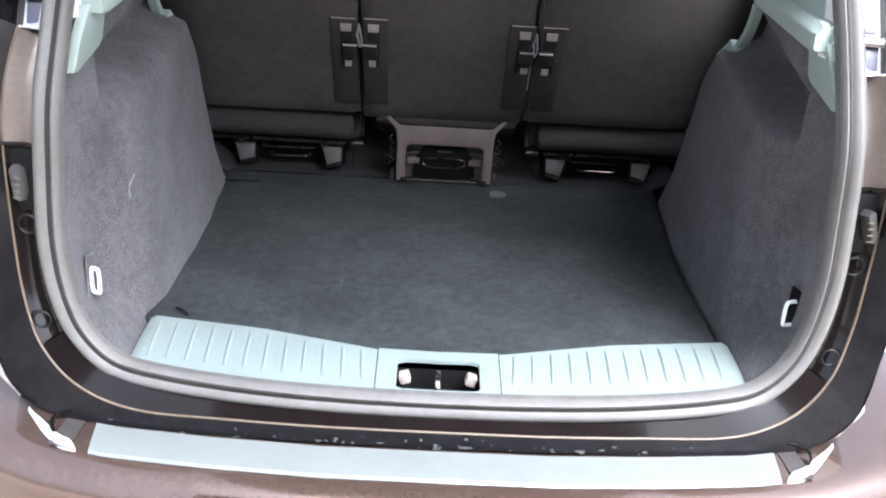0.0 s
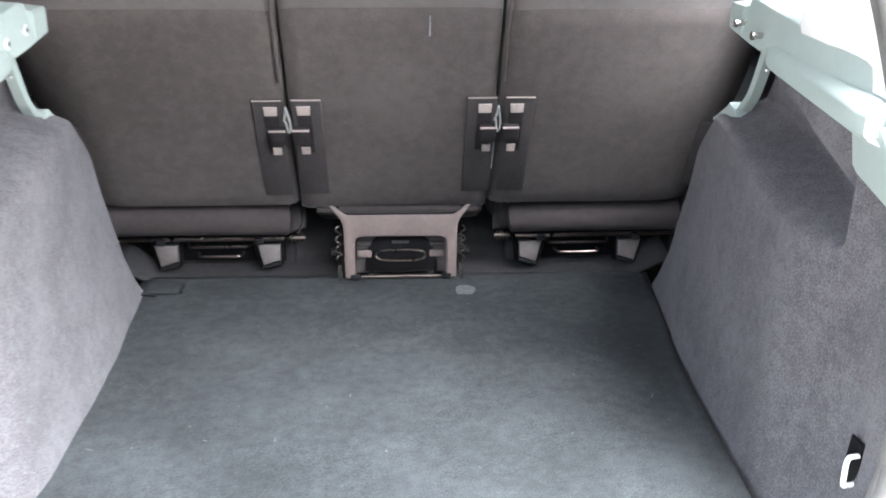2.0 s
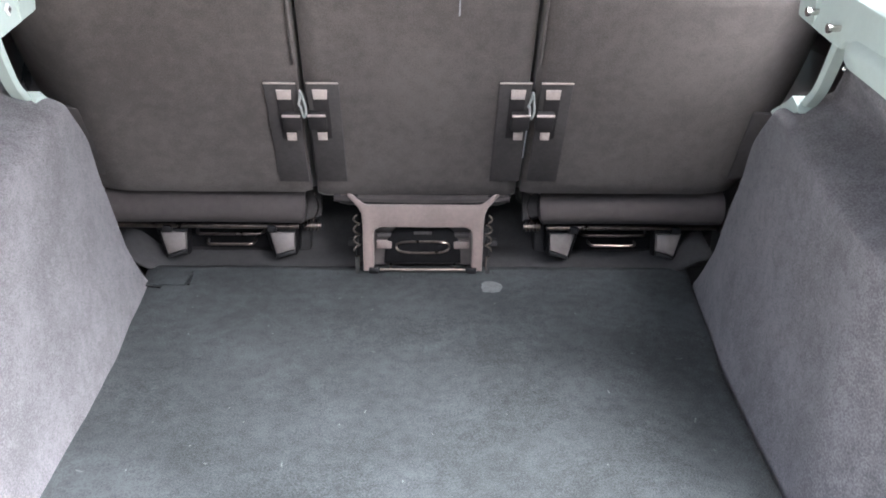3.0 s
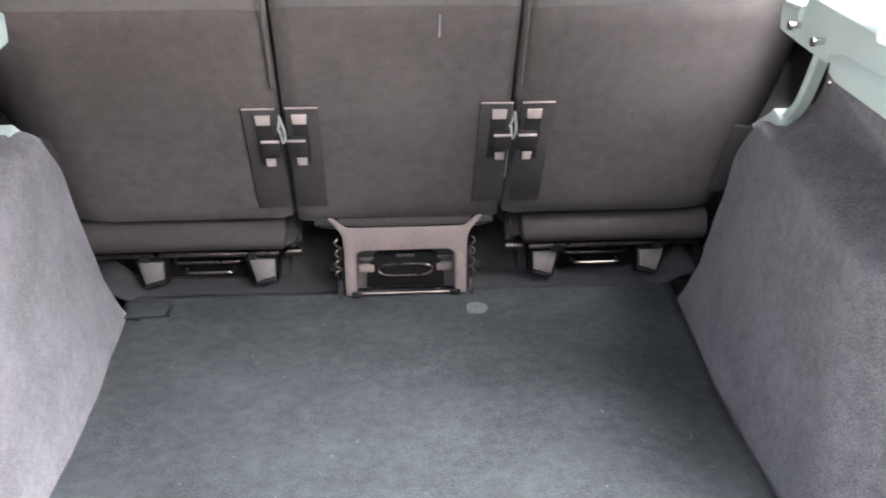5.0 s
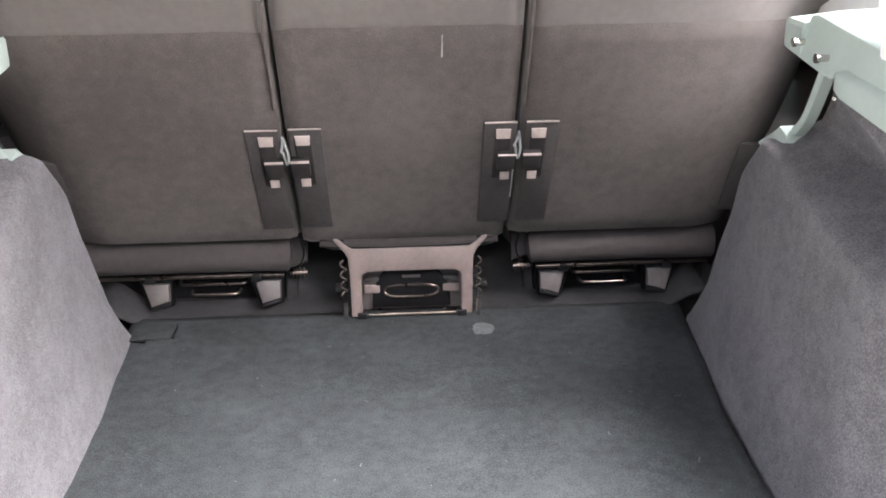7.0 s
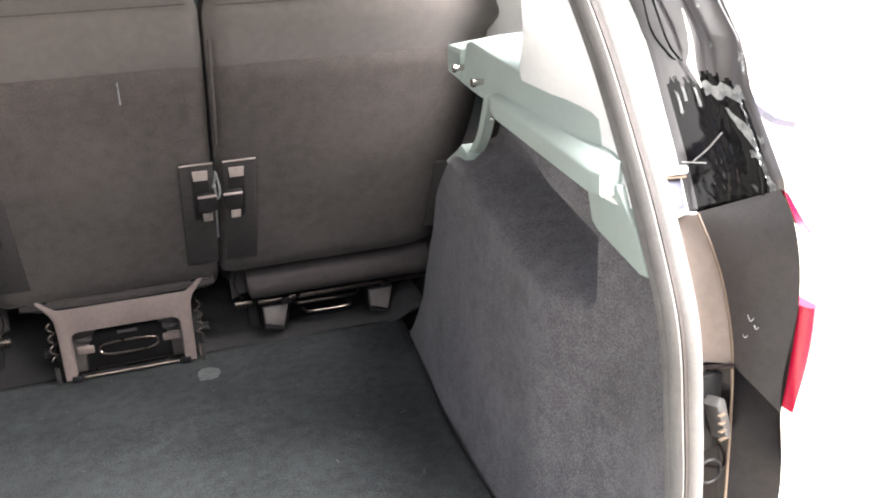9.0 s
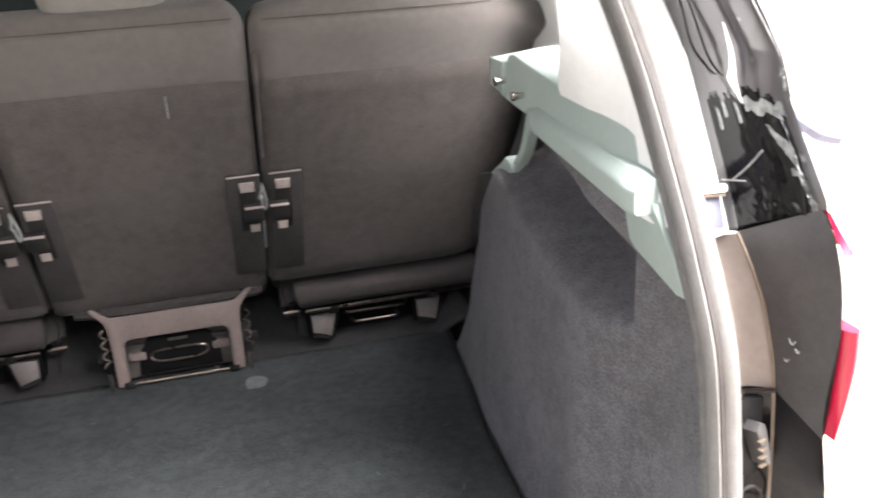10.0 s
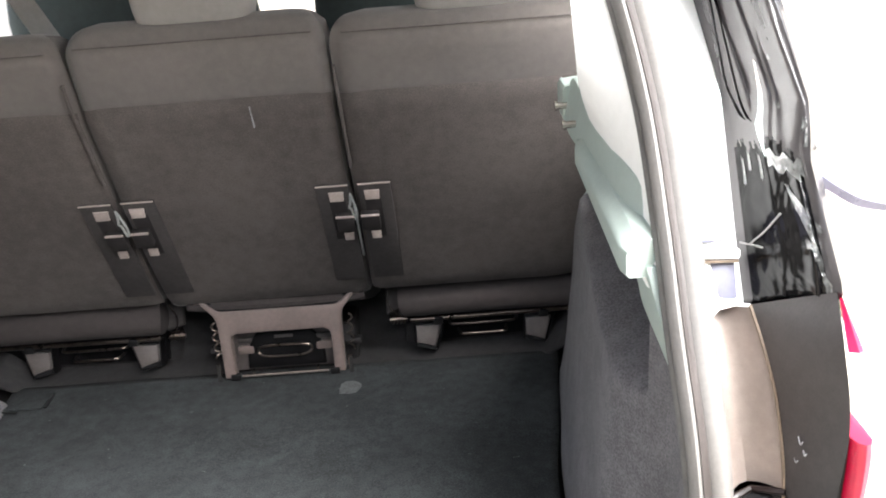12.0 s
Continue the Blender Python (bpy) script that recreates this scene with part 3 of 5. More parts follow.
    back = spline([(0, 0.541, 0.524), (0, 0.555, 0.492), (0, 0.582, 0.440), (0, 0.608, 0.418), (0, 0.632, 0.404)], 14)
    rows = []
    for p, q in zip(front, back):
        m_ = p.lerp(q, 0.45)
        rows.append(S([(0.560, p.y, p.z), (0.545, p.y, p.z), (0.542, p.y + 0.002, p.z + 0.001), (0.540, m_.y, m_.z), (0.545, q.y - 0.002, q.z - 0.001), (0.548, q.y, q.z), (0.560, q.y, q.z)]))
    arm = part("trim_arm", sheet(rows), TRIM, o, sharp=30)
    part("arm_rib", tube([(side * 0.542, p.lerp(q, 0.62).y, p.lerp(q, 0.62).z) for p, q in zip(front, back)][:11], 0.0016, 6), TRIM, arm)
    part("foot_plate", yz_plate(side, [(0.632, 0.412), (0.655, 0.397), (0.706, 0.372), (0.690, 0.366), (0.654, 0.381), (0.600, 0.394), (0.612, 0.404)],
                                lambda z: 0.534, lambda z: 0.570, 0.002), TRIM, arm, "flat foot on the wheel arch")
    return o


shelf_support(1)
shelf_support(-1).location = (0.008, 0.006, -0.005)

# ---------------------------------------------------------------- pillar trims above the supports


def seal_at(z):
    """x and y of the seal on the raked part of the opening."""
    return lerp([(0.36, 0.524), (0.44, 0.519), (0.60, 0.517), (0.69, 0.505), (0.785, 0.485), (0.85, 0.44)], z), \
        lerp([(0.36, 0.022), (0.44, 0.05), (0.51, 0.092), (0.60, 0.15), (0.69, 0.205), (0.785, 0.262), (0.85, 0.305)], z)


for side, nm in ((1, "pillar_trim_right"), (-1, "pillar_trim_left")):
    rows = []
    for k in range(22):
        z = 0.462 + 0.43 * k / 21
        sx, sy = seal_at(z)
        a = Vector((sx - 0.016, sy + 0.012, z))
        lean = lerp([(0.5, 0.0), (0.6, 0.0), (0.7, 0.006), (0.86, 0.05)], z)
        f = Vector((0.487 - lean, max(0.315, sy + 0.04) if z > 0.556 else max(0.125, min(0.315, 0.15 + (z - 0.482) / 0.148)), z))
        f.x += 0.007 if z < 0.556 else 0
        # the trim turns to the opening and leans in with height to catch more daylight
        f = f.lerp(Vector((0.15, -0.68, 0.72)), 0.078 * smooth(0.535, 0.61, z))
        rows.append([(side * p[0], p[1], p[2]) for p in (a + Vector((0.03, 0.0, 0)), a, a.lerp(f, 0.5) + Vector((-0.003, 0, 0)), f + Vector((0.0015, -0.006, 0)), f + Vector((0.003, 0.0, 0)),
                                                        f + Vector((0.06, 0.03, 0)), f + Vector((0.12, 0.05, 0)))])
    ob = part(nm, sheet(rows), PALE)
    tagged(ob, "plastic trim on the rear roof pillar, painted daylight white", "pillar trim", kind="structure")

# ---------------------------------------------------------------- car body round the opening
# stations from the middle of the sill up the right side: at the seal, at the crease, at the outer rim
ST_LOW = [((0.0, -0.056, -0.030), (0.0, -0.064, -0.047), (0.0, -0.066, -0.072)),
      ((0.15, -0.053, -0.030), (0.15, -0.061, -0.048), (0.16, -0.062, -0.073)),
      ((0.28, -0.043, -0.029), (0.29, -0.050, -0.050), (0.31, -0.050, -0.076)),
      ((0.40, -0.020, -0.026), (0.42, -0.028, -0.055), (0.44, -0.028, -0.083)),
      ((0.475, 0.004, -0.008), (0.505, -0.006, -0.034), (0.550, -0.006, -0.078)),
      ((0.522, 0.020, 0.040), (0.557, 0.010, 0.018), (0.608, 0.002, -0.030))]
ST_SIDE = [((0.545, 0.032, 0.105), (0.580, 0.023, 0.090), (0.628, 0.012, 0.070)),
      ((0.551, 0.038, 0.190), (0.588, 0.030, 0.180), (0.634, 0.004, 0.170)),
      ((0.548, 0.044, 0.292), (0.591, 0.035, 0.302), (0.607, -0.020, 0.272)),
      ((0.538, 0.056, 0.360), (0.588, 0.048, 0.370), (0.614, -0.024, 0.385)),
      ((0.535, 0.072, 0.400), (0.582, 0.062, 0.411), (0.608, -0.020, 0.452)),
      ((0.531, 0.092, 0.440), (0.574, 0.080, 0.448), (0.614, 0.012, 0.482))]
ST = ST_LOW + ST_SIDE
car = thing("car", "dark brown estate car with its boot standing open", "car")


def strip(a, b, lo, hi, n, side, dip=0.0, curve=0.0):
    """Skin between station columns a and b, from station lo to hi."""
    A = spline([s[a] for s in ST[lo:hi + 1]], n)
    B = spline([s[b] for s in ST[lo:hi + 1]], n)
    rows = []
    for p, q in zip(A, B):
        row = []
        for k in range(7):
            f = k / 6
            v = p.lerp(q, f) + Vector((0, dip + curve, 0)) * math.sin(math.pi * f)
            row.append((side * v.x, v.y, v.z))
        rows.append(row)
    return sheet(rows)


FOLD = [(p.x, p.y) for p in spline([(0.86, 0.30, 0), (0.76, 0.28, 0), (0.69, 0.24, 0), (0.645, 0.18, 0), (0.606, 0.15, 0), (0.590, 0.23, 0), (0.585, 0.34, 0)], 60)]     # z and share of the width of the pillar's bent fold
for side in (1, -1):
    part("lower_flange", strip(0, 1, 0, 5, 50, side), FLANGE, car, "dark brown glossy painted flange")
    part("lower_rim", strip(1, 2, 0, 5, 50, side), LINER, car, "black dusty rim above the bumper")
    part("side_gutter", strip(0, 1, 5, 8, 24, side, dip=0.012), FLANGE, car, "black plastic gutter beside the seal")
    part("side_rim", strip(1, 2, 5, 8, 24, side), LINER, car, "black dusty rim")
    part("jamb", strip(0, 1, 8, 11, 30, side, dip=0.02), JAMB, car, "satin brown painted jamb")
    part("corner_panel", strip(1, 2, 8, 11, 30, side, curve=0.0), SATIN, car, "dusty grey corner panel")
    for z0, y0, w in ((0.356, 0.018, 0.009), (0.350, 0.010, 0.006), (0.336, 0.024, 0.007)):
        sq = [(side * (0.5955 + 0.07 * (0.02 - y0)), y0 + w * (k / 3 - 0.5), z0 + 0.3 * w * math.cos(k * 2.1)) for k in range(4)]
        part("scratch", tube(spline(sq, 10), 0.0006, 5), SCUFF, car, "pale scratch on the corner panel")
    # tan bead along the crease, a gold highlight put into colour and shape
    crease = spline([s[1] for s in ST], 90)
    part("crease_bead", tube([(side * p.x, p.y - 0.0005, p.z) for p in crease], 0.0017, 6), BEAD, car, "thin tan highlight along the crease")
    # outer side of the body
    rim = spline([s[2] for s in ST[3:]], 40)
    rows = []
    for p in rim:
        rows.append([(side * (p.x + dx), p.y + dy, p.z) for dx, dy in ((0, 0), (0.002, 0.010), (0.006, 0.03), (0.020, 0.10), (0.045, 0.3), (0.055, 0.8))])
    part("quarter_panel", sheet(rows), PAINT, car, "dark brown glossy rear wing")
    # joint between the jamb and the black gutter
    a, c = Vector(ST[8][0]), Vector(ST[8][1])
    part("joint_edge", tube([(side * v.x, v.y - 0.003, v.z) for v in (a, a.lerp(c, 0.5) + Vector((0, 0.012, 0)), c)], 0.0028, 6), PAINT, car)

    # tail lamp at the outer rim
    lens = []
    for i in range(61):
        z = 0.280 + 0.102 * i / 60
        u = (z - 0.280) / 0.102
        x0 = 0.607 + 0.009 * math.sin(math.pi / 2 * u)
        w = 0.0135 * math.sin(math.pi * (0.02 + 0.58 * u)) ** 0.8
        lens.append([(side * (x0 + dx * w), -0.027 + dy, z) for dx, dy in ((-0.1, 0.006), (0.1, -0.004), (0.45, -0.008), (0.8, -0.006), (1.0 + 0.05 * math.sin(z * 1700), 0.0), (1.15, 0.006 + 0.024 * u), (1.2, 0.01 + 0.08 * u))])
    lens.append([(x - side * 0.002, y + 0.05, z + 0.002) for x, y, z in lens[-1]])
    lamp = part("tail_lamp", sheet(lens), RED, car, "red tail lamp lens with a toothed edge", sharp=60)
    part("upper_lens", sheet([[(side * (0.613 + 0.75 * dx * (0.2 + 0.8 * u) - 0.003 * u), 0.006 - 0.030 * u + dy, 0.481 - 0.029 * u) for dx, dy in ((-0.003, -0.002), (0.006, -0.005), (0.012, -0.002), (0.022, 0.05))] for u in (0, .25, .5, .75, 1)]), RED, lamp)

    # lid stop and round plug in the gutter
    stop = prism([(-0.004, 0.022), (-0.010, 0.014), (0.000, -0.024), (0.007, -0.026), (0.010, -0.014), (0.004, 0.018)], 0.018, Matrix.Translation((side * 0.572, 0.040, 0.250)) @ pose(0, 0, 0, -8, 0, side * 18), 0.004)
    stop_ob = part("lid_stop", stop, STOPPER, car, "grey rubber lid stop")
    for k in range(4):
        part("ridge", box((0.010, 0.004, 0.002), Matrix.Translation((side * (0.5715 + 0.0008 * k), 0.0205, 0.258 - 0.009 * k)) @ pose(0, 0, 0, -8, 0, side * 18), 0.0008), BEAD, stop_ob)
    part("stop_socket", box((0.034, 0.012, 0.086), pose(side * 0.570, 0.046, 0.250), 0.004), BLACK, car)
    for x, y, z, r in ((0.566, 0.034, 0.192, 0.013), (0.556, 0.024, 0.055, 0.012)):
        circ = [(side * x + r * math.cos(k / 20 * 2 * math.pi), y - 0.006, z + r * math.sin(k / 20 * 2 * math.pi)) for k in range(20)]
        part("plug_ring", tube(circ, 0.0015, 6, closed=True), BLACK, car, "round rubber plug")

    # raked upper pillar: gutter painted pale for reflected sky, crinkled glossy black outside it
    zs = [0.444, 0.47, 0.50, 0.54, 0.58, 0.62, 0.66, 0.70, 0.74, 0.78, 0.82, 0.86]
    inner = lambda z: (lerp([(0.44, 0.572), (0.50, 0.572), (0.60, 0.580), (0.70, 0.566), (0.86, 0.52)], z), lerp([(0.44, 0.088), (0.50, 0.118), (0.60, 0.19), (0.70, 0.26), (0.86, 0.36)], z))
    outer = lambda z: (lerp([(0.44, 0.622), (0.48, 0.617), (0.57, 0.607), (0.61, 0.614), (0.70, 0.60), (0.86, 0.55)], z), lerp([(0.44, 0.004), (0.49, 0.010), (0.57, 0.055), (0.65, 0.11), (0.86, 0.25)], z))
    rows = []
    for z in zs:
        sx, sy = seal_at(z)
        ix, iy = inner(z)
        rows.append([(side * (sx + 0.018), sy + 0.012, z), (side * (sx * 0.5 + ix * 0.5 + 0.005), (sy + iy) / 2 + 0.012, z), (side * ix, iy, z)])
    part("upper_gutter", sheet(rows), PALE, car, "gutter beside the seal, sky reflection painted pale")

    def pillar_pt(z, f, lift=0.0):
        ix, iy = inner(z)
        ox, oy = outer(z)
        p = Vector((ix + (ox - ix) * f, iy + (oy - iy) * f, z))
        amp = 0.008 * math.sin(math.pi * min(1, max(0, f))) ** 0.5 * (0.15 + 0.85 * smooth(0.05, 0.45, f))
        p.y -= amp * (0.6 + 0.6 * noise.noise(Vector((p.x * 24, p.z * 17, side))) + 0.18 * noise.noise(Vector((p.x * 75, p.z * 58, side + 3))) * (1 - smooth(0.57, 0.60, z)))
        crumple = (1 - smooth(0.55, 0.59, z)) * smooth(0.10, 0.35, f) + 0.4 * smooth(0.66, 0.80, f) * (1 - smooth(0.62, 0.66, z))
        crumple *= 1 - smooth(0.82, 0.97, f)
        p.y -= 0.0018 * crumple * (abs(noise.noise(Vector((p.x * 150, p.z * 95, side + 9)))) - 0.5 * abs(noise.noise(Vector((p.x * 60, p.z * 110, side + 5)))))
        p.y -= 0.007 * math.exp(-((f - 0.20) / 0.12) ** 2) * smooth(0.57, 0.60, z) + 0.012 * math.exp(-((f - 0.82) / 0.13) ** 2) * smooth(0.57, 0.60, z)
        p.y -= 0.0048 * math.sin(f * 21 + z * 5 + 2.0 * noise.noise(Vector((f * 3, z * 9, 7)))) * smooth(0.58, 0.62, z)
        fold = min((math.hypot(0.055 * (f - fb), z - zb) for zb, fb in FOLD), default=1.0)
        p.y += 0.006 * math.exp(-(fold / 0.005) ** 2)
        p.y -= 0.0011 * math.sin(f * 52 + z * 9 + 3 * noise.noise(Vector((f * 4, z * 12, 2)))) * (0.35 + 0.65 * smooth(0.54, 0.60, z))
        p.y -= 0.008 * math.exp(-((f - 0.74) / 0.05) ** 2) * (1 - smooth(0.55, 0.58, z))
        return Vector((side * p.x, p.y - lift, p.z))

    rows = []
    NK, NI = 61, 170
    skirt = [pillar_pt(0.446 + 0.034 * k / (NK - 1), k / (NK - 1)) + Vector((-side * 0.004, 0.022, -0.022)) for k in range(NK)]
    rows.append(skirt + [skirt[-1] + Vector((side * 0.008, 0.02, 0)), skirt[-1] + Vector((side * 0.004, 0.09, 0))])
    for i in range(NI):
        row = []
        for k in range(NK):
            u = k / (NK - 1)
            zs0 = 0.446 + 0.034 * u
            z = zs0 + (0.90 - zs0) * i / (NI - 1)
            v = min(1.0, max(0.0, (z - 0.562) / 0.066))
            fr = lerp([(0.56, 0.47), (0.62, 0.49), (0.70, 0.58)], z)
            fl = fr - 0.012 - (0.095 * (1 - v) * (0.1 + 0.9 * smooth(0.562, 0.584, z)) if z >= 0.562 else 0.0095)
            f = fl * u / 0.5 if u <= 0.5 else fl + (fr - fl) * (u - 0.5) / 0.12 if u <= 0.62 else fr + (1 - fr) * (u - 0.62) / 0.38
            row.append(pillar_pt(z, f))
        z, last = row[-1].z, row[-1]
        row += [Vector((last.x + side * 0.012, last.y + 0.02, z)), Vector((last.x + side * 0.008, last.y + 0.09, z))]
        rows.append(row)
    # the slit stays open; the foot below it takes the dark copy
    ka, kb = round(0.5 * (NK - 1)), round(0.62 * (NK - 1))
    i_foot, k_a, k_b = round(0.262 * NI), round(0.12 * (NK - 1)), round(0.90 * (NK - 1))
    for nm, m_, lab, foot in (("upper_pillar", CRINKLE, "black pillar skin with long folds, greyed for sky sheen", False),
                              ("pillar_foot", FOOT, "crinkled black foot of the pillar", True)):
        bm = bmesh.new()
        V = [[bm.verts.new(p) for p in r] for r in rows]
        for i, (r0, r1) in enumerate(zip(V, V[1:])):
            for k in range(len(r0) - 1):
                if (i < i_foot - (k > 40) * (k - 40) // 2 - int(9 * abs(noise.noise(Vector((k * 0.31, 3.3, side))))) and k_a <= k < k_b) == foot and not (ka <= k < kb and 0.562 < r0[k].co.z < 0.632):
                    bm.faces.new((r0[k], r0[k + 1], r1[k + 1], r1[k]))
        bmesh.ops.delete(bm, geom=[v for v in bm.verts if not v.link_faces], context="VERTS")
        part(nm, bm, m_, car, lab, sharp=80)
    # near-black lines that paint the shade along the bent fold
    for off in (-0.03, 0.05):
        crease_line = [pillar_pt(z, f + off, 0.0006 if 4 < i < 54 else -0.003) for i, (z, f) in enumerate(FOLD)]
        part("fold_crease", tube(crease_line, 0.0012, 6), FOOT, car, "dark line for the shade in the bent fold")
    for pts in (((0.494, 0.14), (0.508, 0.31), (0.525, 0.50)), ((0.492, 0.03), (0.493, 0.12), (0.495, 0.26))):
        part("loose_cord", tube(spline([pillar_pt(z, f, 0.003) for z, f in pts], 10), 0.0009, 6), BELT, car, "pale cord lying on the pillar")
    # crumpled pale sheets added as highlights at the slit's lower end, and as glints
    rows = []
    for i in range(9):
        rows.append([pillar_pt(0.556 + 0.012 * j / 6 + 0.003 * math.sin(i * 1.9), 0.47 + 0.40 * i / 8, 0.002 + 0.003 * noise.noise(Vector((i * 0.9, j * 0.8, side)))) for j in range(7)])
    part("slit_highlight", sheet(rows), GLINT, car, "crumpled pale highlight at the end of the slit")
    for z0, f0, w, h in ((0.507, 0.70, 0.10, 0.006), (0.500, 0.74, 0.06, 0.008), (0.470, 0.80, 0.05, 0.005), (0.474, 0.88, 0.05, 0.006), (0.536, 0.16, 0.03, 0.02), (0.520, 0.86, 0.04, 0.006),
                         (0.548, 0.24, 0.03, 0.014), (0.545, 0.36, 0.03, 0.018), (0.600, 0.62, 0.04, 0.005), (0.590, 0.84, 0.06, 0.008), (0.578, 0.90, 0.05, 0.010), (0.635, 0.66, 0.04, 0.004)):
        rows = [[pillar_pt(z0 + h * j / 3 + 0.002 * math.sin(i * 2.2), f0 + w * i / 4, 0.0012 + 0.0012 * math.sin(i * 1.7 + j)) for j in range(4)] for i in range(5)]
        part("film_glint", sheet(rows), GLINT, car, "small pale glint on the pillar")
    # crumpled pale strip, a highlight band running down the foot to its outer tip
    rows = []
    for i in range(36):
        u = i / 35
        z, f = 0.548 - 0.078 * u, 0.60 + 0.27 * u ** 0.8
        w = 0.05 + 0.05 * noise.noise(Vector((u * 6, 1.5, side)))
        rows.append([pillar_pt(z, f + w * j / 6, 0.0015 + 0.0040 * noise.noise(Vector((u * 22, j * 0.9, side + 2)))) for j in range(7)])
    part("foot_highlight", sheet(rows), GLINT, car, "crumpled pale highlight down the foot", sharp=25)
    bracket = part("strut_bracket", box((0.027, 0.005, 0.036), pose(side * 0.553, 0.096, 0.467, -20, 0, 0), 0.002), LENSRIM, car, "grey lilac lid strut bracket")
    part("bracket_bar", box((0.031, 0.010, 0.009), pose(side * 0.553, 0.093, 0.489, -10, side * 3, 0), 0.003), SHINE, bracket, "bright white bar")
    part("bracket_edge", box((0.029, 0.006, 0.003), pose(side * 0.553, 0.093, 0.4825, -10, side * 3, 0), 0.001), BEAD, bracket)
    part("strut_end", prism([(-0.012, -0.013), (0.010, -0.013), (0.010, 0.008), (0.002, 0.013), (-0.012, 0.012)], 0.006, pose(side * 0.546, 0.106, 0.508, -25, 0, 0), 0.002), LENSRIM, car, "pale lilac strut end")
    # white bead that paints the highlight along the top of the jamb
    part("jamb_edge", tube([(side * 0.531, 0.090, 0.4445), (side * 0.552, 0.094, 0.4455), (side * 0.574, 0.080, 0.4470)], 0.0018, 6), SHINE, car, "highlight painted on the upper jamb edge")
    outer_arc = spline([(0.606, 0.075, 0.578), (0.610, 0.075, 0.561), (0.619, 0.075, 0.548), (0.633, 0.075, 0.538), (0.652, 0.075, 0.526), (0.676, 0.075, 0.520)], 20)
    inner_arc = spline([(0.610, 0.075, 0.580), (0.616, 0.075, 0.570), (0.626, 0.075, 0.560), (0.642, 0.075, 0.547), (0.660, 0.075, 0.538), (0.678, 0.075, 0.532)], 20)
    part("lamp_rim", sheet([[(side * p.x, p.y, p.z), (side * (p.x + q.x) / 2, p.y - 0.003, (p.z + q.z) / 2), (side * q.x, q.y + 0.006, q.z)] for p, q in zip(outer_arc, inner_arc)]), LENSRIM, car, "pale lilac lamp rim")
    part("lamp_line", tube(spline([(side * 0.616, 0.078, 0.582), (side * 0.624, 0.078, 0.570), (side * 0.634, 0.078, 0.561), (side * 0.650, 0.078, 0.553)], 14), 0.0012, 6), BELT, car, "thin grey line in the lamp")

# bumper with its pale protection strip
PROF = [(-0.002, 0.0), (-0.03, 0.001), (-0.07, 0.0), (-0.095, -0.006), (-0.112, -0.02), (-0.122, -0.05), (-0.126, -0.12), (-0.11, -0.30), (-0.05, -0.42)]
BOW = [(0.0, -0.064), (0.16, -0.060), (0.31, -0.047), (0.44, -0.024), (0.535, 0.002), (0.60, 0.030), (0.66, 0.085), (0.70, 0.17), (0.72, 0.32)]


def bumper_point(x, dy, dz):
    u = abs(x)
    y0 = lerp(BOW, u)
    z0 = lerp([(0.0, -0.074), (0.31, -0.078), (0.44, -0.084), (0.535, -0.086), (0.60, -0.080), (0.66, -0.07), (0.72, -0.06)], u)
    shrink = 1 - 0.45 * smooth(0.5, 0.72, u)
    return (x + math.copysign(-dy * 0.9 * smooth(0.5, 0.68, u), x), y0 + dy * shrink, z0 + dz)


rows = []
for i in range(121):
    s = i / 60 - 1
    x = 0.72 * math.copysign(abs(s) ** 0.8, s)
    rows.append([bumper_point(x, a, b) for a, b in PROF])
part("bumper", sheet(rows), BUMPER, car, "dark brown glossy rear bumper", sharp=50)
rows = []
for i in range(61):
    x = -0.478 + 0.966 * i / 60
    rows.append([bumper_point(x * (1 + 0.35 * a), a, b + 0.0035) for a, b in ((-0.008, -0.002), (-0.012, 0.001), (-0.03, 0.001), (-0.055, 0.001), (-0.074, -0.0005), (-0.078, -0.004))])
part("protection_strip", sheet(rows), FILM, car, "pale satin protection strip on the bumper")

# highlights painted white on the bumper corners beside the strip, each with a black rubber hook
for s in (-1, 1):
    a = spline([(0.500, -0.066, -0.082), (0.520, -0.054, -0.082), (0.540, -0.034, -0.082), (0.560, -0.016, -0.080), (0.580, 0.002, -0.078)], 18)
    b = spline([(0.484, -0.088, -0.083), (0.510, -0.080, -0.084), (0.538, -0.053, -0.083), (0.561, -0.026, -0.081), (0.581, -0.001, -0.078)], 18)
    rows = [[(s * v.x, v.y, v.z) for v in (p + Vector((0, 0, -0.004)), p, p.lerp(q, 0.5) + Vector((0, 0, 0.003)), q, q + Vector((0, -0.002, -0.006)))] for p, q in zip(a, b)]
    part("corner_highlight", sheet(rows), SHINE, car, "white highlight painted on the bumper corner", sharp=50)
    hook = spline([(s * 0.512, -0.010, -0.072), (s * 0.528, -0.012, -0.074), (s * 0.536, -0.024, -0.076), (s * 0.533, -0.040, -0.078), (s * 0.525, -0.054, -0.079)], 14)
    rows = []
    for i, p in enumerate(hook):
        w = 0.0048 - 0.0028 * i / 13
        rows.append([p + Vector((w * math.cos(q), 0.6 * w * math.cos(q), 0.6 * w * math.sin(q))) for q in [k * math.pi / 4 for k in range(8)]])
    part("corner_patch", sheet([[(s * x, y, z + 0.0012) for x, y, z in (bumper_point(u, a_, 0.001) for a_ in (-0.010, -0.035, -0.060, -0.078))] for u in (0.494, 0.502, 0.512, 0.522)]), PLATE, car, "grey patch beside the strip")
    part("rubber_hook", sheet(rows, closed=True, caps=True), PITCH, car, "black rubber hook", sharp=60)

